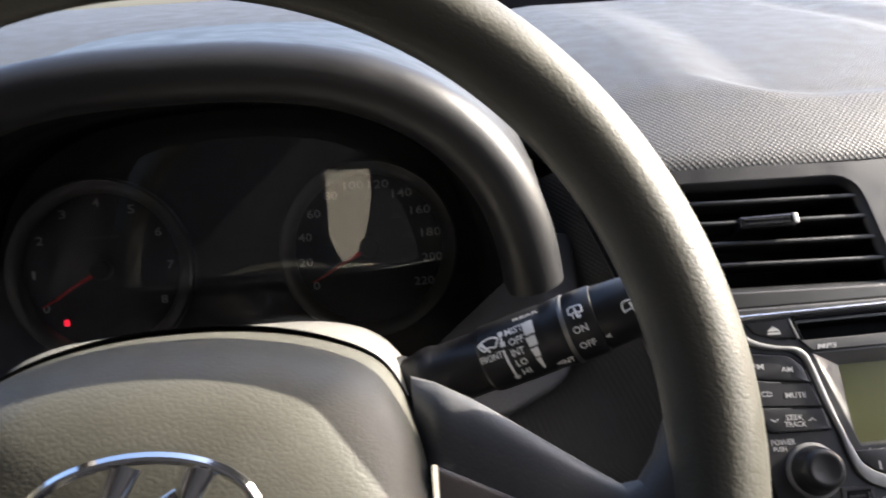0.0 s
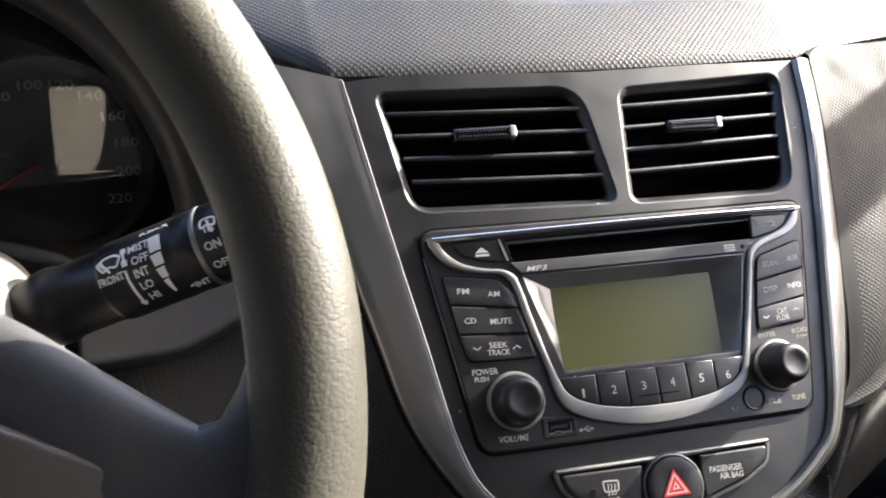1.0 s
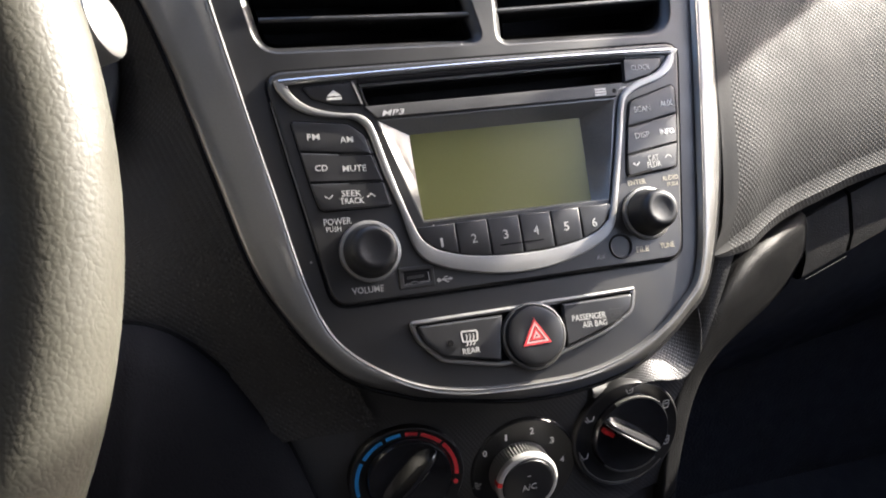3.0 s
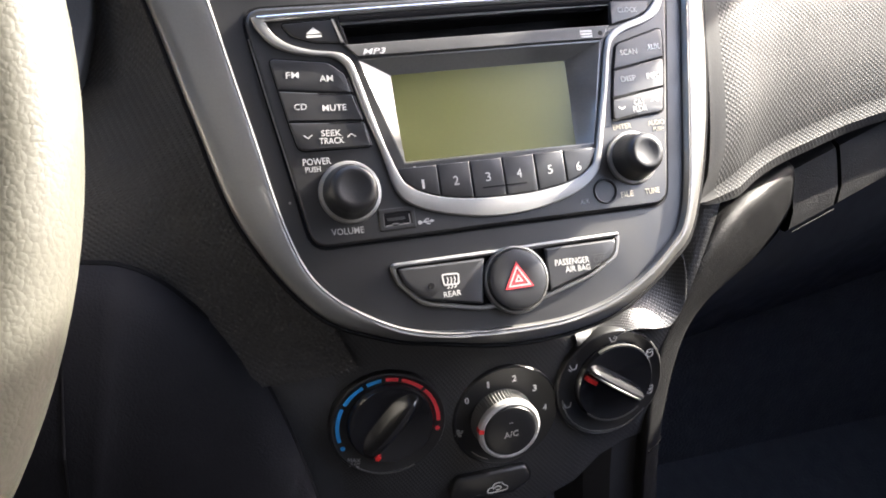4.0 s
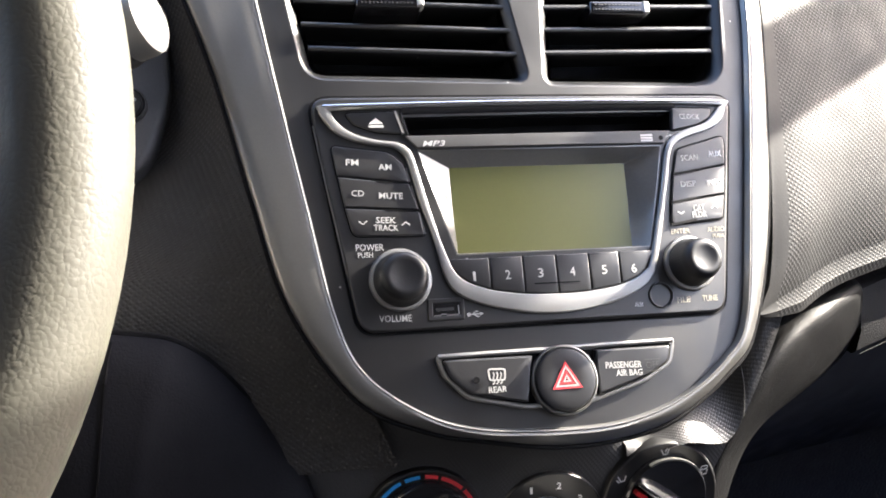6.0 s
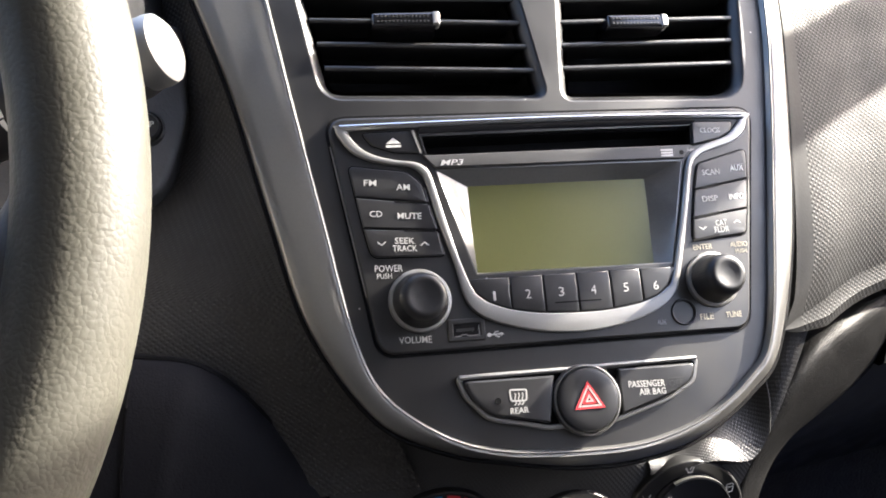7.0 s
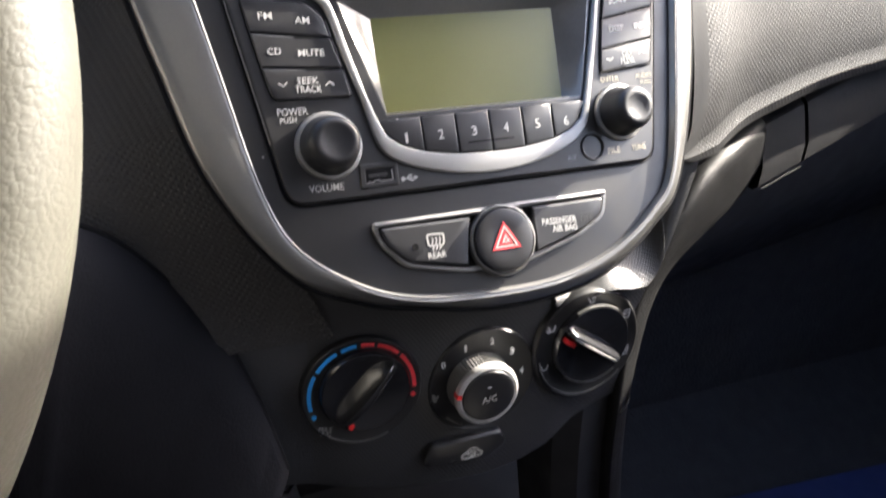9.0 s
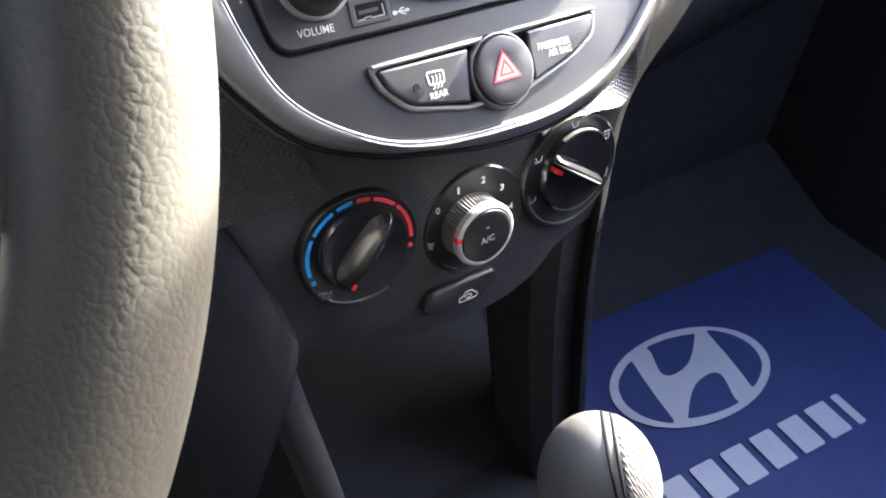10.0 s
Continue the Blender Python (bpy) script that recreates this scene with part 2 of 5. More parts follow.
def prism(outline, z0, z1, bevel=0.0, steps=3, lift=None, bm=None):
    """A plate with the outline, from z0 up to z1, its upper edge rounded."""
    pts = ccw(outline)
    loops = [(pts, z0), (pts, z1 - bevel)]
    for s in range(1, steps + 1) if bevel else ():
        a = s / steps * math.pi / 2
        loops.append((inset(pts, bevel * (1 - math.cos(a))), z1 - bevel + bevel * math.sin(a)))
    if not bevel:
        loops[-1] = (pts, z1)
    rows = [[(x, y, z + (lift(x, y) if lift else 0)) for x, y in p] for p, z in loops]
    own = bm or bmesh.new()
    skin(rows, closed=True, bm=own, flip=True)
    own.verts.ensure_lookup_table()
    top = list(own.verts)[-len(pts):]
    f = own.faces.new(top)
    bmesh.ops.triangulate(own, faces=[f])
    return own


def ring(outer, inner, z0, z1, bevel=0.0, bm=None):
    """A frame between two outlines with as many points each."""
    o, i = ccw(outer), ccw(inner)
    b = bevel
    rows = [[(*p, z0) for p in o], [(*p, z1 - b) for p in o], [(*p, z1) for p in inset(o, b)], [(*p, z1) for p in inset(i, -b)], [(*p, z1 - b) for p in i], [(*p, z0) for p in i]]
    if not b:
        rows = [rows[0], rows[2], rows[3], rows[5]]
    return skin(rows, closed=True, bm=bm, flip=True)


def band(outer, inner, z0, z1, bm=None):
    """A flat band with bevelled edges between two outlines with as many points each."""
    mid, half = (outer + inner) / 2, (outer - inner) / 2
    span = np.maximum(np.linalg.norm(half, axis=1)[:, None], 1e-6)
    edge = half - half / span * np.minimum(0.0005, span * 0.4)
    rows = [(half, z0), (half, z1 - 0.0005), (edge, z1), (edge * 0.3, z1 + 0.0002), (-edge * 0.3, z1 + 0.0002), (-edge, z1), (-half, z1 - 0.0005), (-half, z0)]
    return skin([[(*p, z) for p in mid + d] for d, z in rows], closed=True, bm=bm, flip=True)


def lathe(profile, n=48, bm=None, ribs=0, rib=0.0, centre=(0, 0), caps=True):
    """A round body of (radius, height) pairs about z; ribs: flutes round it where the third value of a pair is 1."""
    rows = []
    for r, z, *cut in profile:
        row = []
        for i in range(n):
            a = i * 2 * math.pi / n
            rr = r - (rib * (0.5 + 0.5 * math.cos(a * ribs)) if cut and ribs else 0)
            row.append((centre[0] + rr * math.cos(a), centre[1] + rr * math.sin(a), z))
        rows.append(row)
    return skin(rows, closed=True, bm=bm, flip=True, caps=caps)


def sweep(path, section, up=(0, 0, 1), closed=False, caps=True, bm=None):
    """A bar along a path; section(s) gives its outline of (side, up) at s from 0 to 1."""
    path, rows = np.array(path, float), []
    k = len(path)
    for i in range(k):
        a, b = (path[(i - 1) % k], path[(i + 1) % k]) if closed else (path[max(i - 1, 0)], path[min(i + 1, k - 1)])
        t = (b - a) / np.linalg.norm(b - a)
        side = np.cross(t, up)
        side /= np.linalg.norm(side)
        top = np.cross(side, t)
        rows.append([path[i] + side * x + top * y for x, y in section(i / max(k - 1, 1))])
    if closed:
        rows.append(rows[0])
    return skin(rows, closed=True, caps=caps and not closed, bm=bm)


def stroke(points, width, z0, z1, closed=False, bm=None):
    """A flat line of some width through points, as raised print."""
    p = np.array(points, float)
    nxt = np.roll(p, -1, 0) if closed else np.vstack([p[1:], 2 * p[-1] - p[-2]])
    prv = np.roll(p, 1, 0) if closed else np.vstack([2 * p[0] - p[1], p[:-1]])
    t = nxt - prv
    t /= np.linalg.norm(t, axis=1)[:, None] + 1e-12
    n = np.stack([-t[:, 1], t[:, 0]], 1) * width / 2
    rows = [[(*(a + b), z0), (*(a + b), z1), (*(a - b), z1), (*(a - b), z0)] for a, b in zip(p, n)]
    if closed:
        rows.append(rows[0])
    return skin(rows, closed=True, caps=not closed, bm=bm)


def lettering(words, x, y, width, height, z, mat, parent, turn=0.0, thick=0.00012, bold=0.0, slant=0.0, bend=None):
    """Printed words, centred at x, y and scaled to a width and a capital's height."""
    cu = bpy.data.curves.new("lettering", "FONT")
    cu.body, cu.align_x, cu.align_y, cu.resolution_u, cu.offset, cu.shear = words, "CENTER", "CENTER", 2, bold, slant
    cu.extrude = 0.02
    ob = bpy.data.objects.new("lettering", cu)
    me = bpy.data.meshes.new_from_object(ob)
    bpy.data.objects.remove(ob)
    co = np.empty(len(me.vertices) * 3)
    me.vertices.foreach_get("co", co)
    co = co.reshape(-1, 3)
    lo, hi = co.min(0), co.max(0)
    co = (co - (lo + hi) / 2) / np.maximum(hi - lo, 1e-6) * (width, height, thick)
    c, s = math.cos(radians(turn)), math.sin(radians(turn))
    co = np.stack([c * co[:, 0] - s * co[:, 1] + x, s * co[:, 0] + c * co[:, 1] + y, co[:, 2] + z], 1)
    if bend is not None:
        co = np.array([bend(*p) for p in co])
    me.vertices.foreach_set("co", co.ravel())
    me.materials.clear()
    me.materials.append(mat)
    me.update()
    return part("lettering", me, mat, parent)


def mm(*pts):
    return [tuple(v / 1000 for v in p) for p in pts]


STACK = pose(0, 0, 0.6, 90 - 32.5)
CLIMATE = pose(0, -0.18 * math.sin(radians(7)) - 0.041 * math.cos(radians(7)), 0.6 - 0.18 * math.cos(radians(7)) + 0.041 * math.sin(radians(7)), 90 - 7)
WHEEL = pose(-0.3297, -0.1756, 0.6419, 90 - 25.7)


def on_stack(u, v, w=0.0):
    return tuple(STACK @ Vector((u, v, w)))


# ---- structure: cabin shell and outside ----
def box(x0, x1, y0, y1, z0, z1, bm=None):
    bm = bm or bmesh.new()
    rows = [[(x0, y0, z), (x1, y0, z), (x1, y1, z), (x0, y1, z)] for z in (z0, z1)]
    return skin(rows, closed=True, caps=True, bm=bm)


SILL = 0.76


def cabin():
    solo("ground", box(-300, 300, -300, 300, -0.42, -0.30), asphalt, "sunlit gray ground outside the car", kind="structure")
    rows = [[(x, y, z) for x in np.linspace(-0.77, 0.77, 9)] for y, z in ((-1.6, 0.0), (-0.2, 0.0), (0.12, 0.004), (0.25, 0.06), (0.42, 0.26), (0.5, 0.5))]
    solo("floor", skin(rows), carpet, "black carpeted car floor in deep shade", kind="structure")
    # unseen roof, cut narrow so the black panel mirrors open sky on its right
    top = thing("ceiling", pose(0, 0, 1.27), "unseen gray cloth headliner over the front seats, narrowed to shape the light", "ceiling", kind="structure")
    part("headliner", skin([[(x, y - 0.5 * x * x, 0.02 * math.cos(x * 3.0) - (0.012 if y > -0.08 else 0.0)) for x in np.linspace(-0.40, 0.40, 11)] for y in (-0.05, -0.06, -0.12, -0.5, -1.0, -1.4)]), liner, top)
    part("roof_skin", skin([[(x, y - 0.5 * x * x, z) for x in np.linspace(-0.40, 0.40, 11)] for y, z in ((-0.05, 0.0), (-0.048, 0.026), (-0.12, 0.045), (-1.4, 0.045))]), trim_dark, top)
    for side in (-1, 1):
        # a door with its sill and panel; the pillar and the roof rail run on from it, with open windows between
        door = thing("door_1" if side < 0 else "door_2", pose(0, 0, 0), "dark plastic door trim below the side window", "door", kind="structure")
        rows = [[(side * x, y, z) for y in np.linspace(-1.5, 0.75, 8)] for x, z in ((0.72, 0.0), (0.735, 0.3), (0.73, 0.6), (0.705, SILL - 0.01), (0.715, SILL), (0.76, SILL), (0.80, 0.0))]
        part("door_panel", skin(rows, closed=False), trim_dark, door)
        # the pillar is straight; its foot stands on the end of the dashboard
        axis, foot = np.array((0.2804, 0.8225, -0.4954)), np.array((0.6123, 0.0963, 0.9035))
        line = [foot + axis * k for k in (0.42, 0.3, 0.15, 0.05, 0.0, -0.05, -0.10)] + [(0.563, -0.055, 0.974), (0.544, -0.14, 1.018), (0.515, -0.23, 1.08), (0.475, -0.33, 1.17), (0.43, -0.42, 1.24), (0.405, -0.52, 1.265), (0.40, -0.8, 1.27), (0.40, -1.5, 1.25)]
        part("front_pillar", sweep([(side * x, y, z) for x, y, z in line], lambda s: circle(0, 0, 0.0245, 14, 0.0245)), liner, door)
    # unseen dark walls added behind the driver's place and the seats to keep light out; their gap makes the bright
    # patch in the gauge lens
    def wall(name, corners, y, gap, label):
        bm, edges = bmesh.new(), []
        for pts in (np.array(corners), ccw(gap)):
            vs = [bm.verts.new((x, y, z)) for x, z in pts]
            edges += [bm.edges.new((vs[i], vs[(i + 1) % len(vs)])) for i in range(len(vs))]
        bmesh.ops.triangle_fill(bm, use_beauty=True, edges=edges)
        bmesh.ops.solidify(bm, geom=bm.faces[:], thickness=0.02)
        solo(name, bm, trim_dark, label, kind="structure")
    wall("wall_driver", [(-0.62, 0.2), (0.04, 0.2), (0.02, 1.06), (-0.58, 1.06)], -0.50, rounded([(-0.254, 0.832, 0.006), (-0.257, 0.745, 0.02), (-0.240, 0.716, 0.02), (-0.222, 0.716, 0.02), (-0.188, 0.750, 0.04), (-0.171, 0.795, 0.03), (-0.169, 0.830, 0.006)]), "added dark wall behind the driver's place, its gap mirrored in the gauge lens")
    wall("wall_rear", [(-0.78, 0.0), (0.78, 0.0), (0.60, 1.30), (-0.60, 1.30)], -0.75, rounded([(-0.38, 1.04, 0.02), (-0.38, 0.68, 0.02), (0.02, 0.68, 0.02), (0.02, 1.04, 0.02)]), "added dark wall behind the seats, keeping light out")
    # wall added out of view; the gauge lens mirrors it as a beige patch
    solo("backdrop", box(-9.0, 16.0, -6.3, -6.0, -0.3, 4.0), plaster, "added beige sunlit wall behind the car, mirrored in the gauge lens", kind="structure", m=pose(0, 0, 0, 0, 0, -30))
    # wall added in place of the driver's window, to keep sky light out
    rows = [[(x, y, z) for y in (-1.5, -0.12)] for x, z in ((-0.72, SILL), (-0.60, 1.0), (-0.40, 1.27))]
    solo("wall_left", skin(rows), trim_dark, "added dark wall on the driver's side, keeping sky light out", kind="structure")
    solo("windscreen_border", box(-0.75, 0.75, 0.585, 0.60, 0.70, 0.772), black_gloss, "black printed border along the foot of the windscreen", kind="structure")
    rows = [[(x, y, z) for x in np.linspace(-0.75, 0.75, 5)] for y, z in ((0.24, 0.0), (0.23, 0.40), (0.20, 0.66))]
    solo("bulkhead", skin(rows), carpet, "black lining of the footwells", kind="structure")


cabin()

# ---- dashboard ----
TRIM_IN = mm((-122.5, 87), (-119, 68), (-110, 16.5), (-99.5, -39.5), (-90.5, -86.5), (-79.5, -111), (-55.8, -129), (-32, -137), (0.7, -139.9), (31.4, -139.0), (59, -131), (82, -116), (95.5, -98), (106, -46), (119.5, 41), (121.6, 88))
TRIM_OUT = mm((-160, 99), (-151.5, 70), (-136.3, 22.5), (-122.7, -33.3), (-109.5, -81), (-101, -99.5), (-84, -120.5), (-56, -135.8), (-31.6, -141.8), (0, -147), (30.4, -146.4), (58, -139.5), (84.9, -122.4), (102.1, -103.0), (111.5, -80), (119, -46), (130.5, 41), (132, 88))
TRIM_OUT_PAIRED = [TRIM_OUT[i] for i in (0, 1, 2, 3, 4, 6, 7, 8, 9, 10, 11, 12, 13, 15, 16, 17)]


def dashboard():
    dash = thing("dashboard", pose(0, 0, 0.66), "dark gray moulded car dashboard with a dotted grain", "dashboard", kind="structure")
    back = pose(0, 0, -0.66)

    def add(name, bm, mat, label=""):
        return part(name, bm, mat, dash, label, back)

    # top pad: rows run from the front edge up over the crease to the windscreen
    xs = np.array([-0.74, -0.50, -0.30, -0.19, -0.13, -0.065, 0.01, 0.07, 0.125, 0.20, 0.32, 0.52, 0.74])
    def edge(x):
        if x < -0.13:
            return 0.050 + 0.10 * min(1, (-0.13 - x) / 0.12), 0.6775 + 0.035 * min(1, (-0.13 - x) / 0.12)
        if x > 0.125:
            k = min(1, (x - 0.125) / 0.6)
            return 0.049 + 0.115 * k ** 0.7, 0.6755 + 0.028 * k ** 0.8
        out = max(0.0, 0.0169 - x * x) / 2.2
        return 0.0485 - 1.1 * out, 0.676 + 0.06 * out - 0.0015 * math.sin((x + 0.13) / 0.255 * math.pi)
    fine = np.interp(np.linspace(0, len(xs) - 1, 241), np.arange(len(xs)), xs)
    rows = []
    for dy, dz in ((0.012, -0.010), (0.0015, -0.004), (0, 0), (0.002, 0.004), (0.008, 0.009), (0.022, 0.018), (0.040, 0.029), (0.047, 0.0332), (0.050, 0.0349), (0.054, 0.0368), (0.0575, 0.0383), (0.061, 0.0396), (0.065, 0.0410), (0.068, 0.0419), (0.071, 0.0428), (0.074, 0.0436), (0.078, 0.0446), (0.084, 0.0460), (0.092, 0.0478), (0.105, 0.0506), (0.125, 0.0545), (0.15, 0.0590), (0.175, 0.0630), (0.20, 0.0665), (0.25, 0.0715), (0.30, 0.0755), (0.36, 0.0795), (0.50, 0.0870)):
        row = []
        for x in fine:
            y0, z0 = edge(x)
            ease = lambda q: max(0.0, min(1.0, q)) ** 2 * (3 - 2 * max(0.0, min(1.0, q)))
            front = 0.038 + 5.0 * min(max(0.012 - x, 0.0, (x - 0.10) * 0.8), 0.10) ** 2
            dish = 0.0075 * ease((dy - front) / 0.020) * ease((0.134 - 0.06 * max(0.0, dy - 0.08) - abs(x - 0.058)) / 0.055) * ease((0.48 - dy) / 0.1)
            k = max(0.0, min(1.0, (x - 0.12) / 0.2))
            fall = (0.10 * max(0.0, min(0.09, -0.085 - x)) + 0.10 * max(0.0, min(0.3, x - 0.11))) * ease((dy - 0.012) / 0.07)
            row.append((x, y0 + dy + k * 0.02 * min(1, dy / 0.06), z0 + dz - dish - fall))
        rows.append(row)
    add("top_pad", skin(rows), dash_grain)
    # passenger side: a face that sweeps from the centre trim down to a rolled lip
    stations = [
        [(0.1335, 0.050, 0.676), (0.1315, 0.024, 0.636), (0.1205, -0.024, 0.562), (0.1145, -0.041, 0.533), (0.1105, -0.045, 0.523), (0.1085, -0.0465, 0.517)],
        [(0.150, 0.062, 0.680), (0.150, 0.037, 0.645), (0.1420, -0.010, 0.580), (0.1380, -0.028, 0.551), (0.134, -0.034, 0.532), (0.132, -0.035, 0.522)],
        [(0.205, 0.085, 0.688), (0.205, 0.060, 0.655), (0.195, 0.020, 0.605), (0.190, 0.000, 0.567), (0.187, -0.008, 0.544), (0.185, -0.011, 0.531)],
        [(0.340, 0.125, 0.697), (0.335, 0.095, 0.665), (0.325, 0.055, 0.615), (0.320, 0.033, 0.575), (0.318, 0.022, 0.553), (0.316, 0.017, 0.541)],
        [(0.740, 0.170, 0.705), (0.740, 0.140, 0.670), (0.735, 0.105, 0.615), (0.730, 0.085, 0.582), (0.730, 0.075, 0.562), (0.730, 0.070, 0.552)],
    ]
    cols = [spline(s, 6) for s in stations]
    rows = spline(np.array(cols).reshape(len(cols), -1), 8).reshape(-1, len(cols[0]), 3)
    full = []
    for i, r in enumerate(rows):
        a = r[-1]
        roll = [a + np.array(v) * (min(1, 0.1 + i / 10), min(1, 0.1 + i / 10) if v[1] < 0 else 1, min(1, 0.1 + i / 10)) for v in ((0.001, -0.004, -0.006), (0.002, -0.003, -0.012), (0.004, 0.006, -0.015), (0.006, 0.03, -0.012), (0.01, 0.10, 0.0))]
        full.append(np.vstack([r[:1] + (0, 0.02, 0.004), r, roll]))
    add("passenger_panel", skin(np.array(full[5:]).transpose(1, 0, 2)), dash_face)
    add("panel_margin", skin(np.array(full[:6]).transpose(1, 0, 2)), dash_margin, "smooth margin beside the silver frame")
    # driver side: a dotted face between the trim and the steering column
    rows = []
    for k in np.linspace(0, 1, 15):
        row = []
        v = 0.100 - k * 0.250
        u0 = np.interp(v, [-0.16, -0.118, -0.098, -0.08, -0.0333, 0.0225, 0.070, 0.1], [-0.06, -0.078, -0.094, -0.103, -0.119, -0.132, -0.147, -0.156])
        for s in np.linspace(0, 1, 12):
            u = u0 + s * (float(np.interp(v, [-0.06, 0.0], [-0.34, -0.205])) - u0)
            w = -0.006 - 0.055 * s ** 0.8 - 0.02 * max(0, -v - 0.05) / 0.1
            row.append(on_stack(u, v, w))
        rows.append(row)
    add("driver_panel", skin(rows), dash_fine)
    # knee bolster below it, with a seam along its upper edge
    top = spline(mm((-345, -66), (-260, -76), (-182, -85), (-153, -92), (-131, -112), (-110, -140), (-98, -172), (-90, -205)), 6)
    rows = []
    for dv, w in ((0.0, -0.032), (0.0, -0.0185), (-0.003, -0.016), (-0.02, -0.014), (-0.08, -0.035), (-0.17, -0.11), (-0.27, -0.21)):
        rows.append([np.array(on_stack(u - (0.16 * (-dv / 0.27)) * max(0, 1 + (u + 0.09) / 0.12), v + dv, w - 0.022 * min(1, max(0, (u + 0.16) / 0.05)) - 0.03 * max(0, (-0.2 - u) / 0.15))) for u, v in top])
    add("knee_bolster", skin(rows), shaded_bolster, "smooth knee bolster below the column, darkened in place of shade")
    add("bolster_seam", sweep([on_stack(u, v + 0.001, -0.0195 - 0.022 * min(1, max(0, (u + 0.16) / 0.05)) - 0.03 * max(0, (-0.2 - u) / 0.15)) for u, v in top], lambda s: circle(0, 0, 0.0012, 6)), black_gap)
    add("bolster_joint", sweep([rows[k][12] + np.array((0, -0.0006, 0)) for k in range(2, len(rows) - 1)], lambda s: circle(0, 0, 0.0008, 6)), black_gap)
    # hood over the instruments
    arc = []
    for a in np.radians(np.linspace(9, 171, 61)):
        c, s = math.cos(a), math.sin(a)
        arc.append((math.copysign(abs(c) ** 0.73, c), math.copysign(abs(s) ** 0.73, s)))
    def loop(hx, hz, y, zc=0.600, tip=0.0):
        return [(-0.347 + hx * c, y + tip * (1 - s) * 0.5, zc + hz * s) for c, s in arc]
    rows = [loop(0.197, 0.150, 0.25, 0.615), loop(0.192, 0.158, 0.15, 0.608), loop(0.183, 0.161, 0.06), loop(0.176, 0.1610, 0.015)]
    # the lip is a thick roll, round from its crown to the inside
    for a in np.radians(np.linspace(86, -80, 13)):
        rows.append(loop(0.1605 + 0.0135 * math.sin(a), 0.1475 + 0.0130 * math.sin(a), -0.013 - 0.015 * math.cos(a)))
    rows += [loop(0.1475, 0.1345, 0.005), loop(0.1470, 0.133, 0.03), loop(0.145, 0.126, 0.07), loop(0.142, 0.118, 0.115)]
    add("instrument_hood", skin(rows[:18]), shaded_hood, "smooth gray hood arching over the instruments, darkened in place of shade")
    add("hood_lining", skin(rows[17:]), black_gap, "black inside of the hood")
    # lower console cavity and its side pieces
    rows = [[(x, y, z) for x in np.linspace(-0.10, 0.12, 6)] for y, z in ((-0.03, 0.40), (0.07, 0.37), (0.08, 0.22), (-0.02, 0.13), (-0.5, 0.12))]
    add("console_cavity", skin(rows), trim_dark, "black open storage cavity below the controls")
    return dash


dash = dashboard()


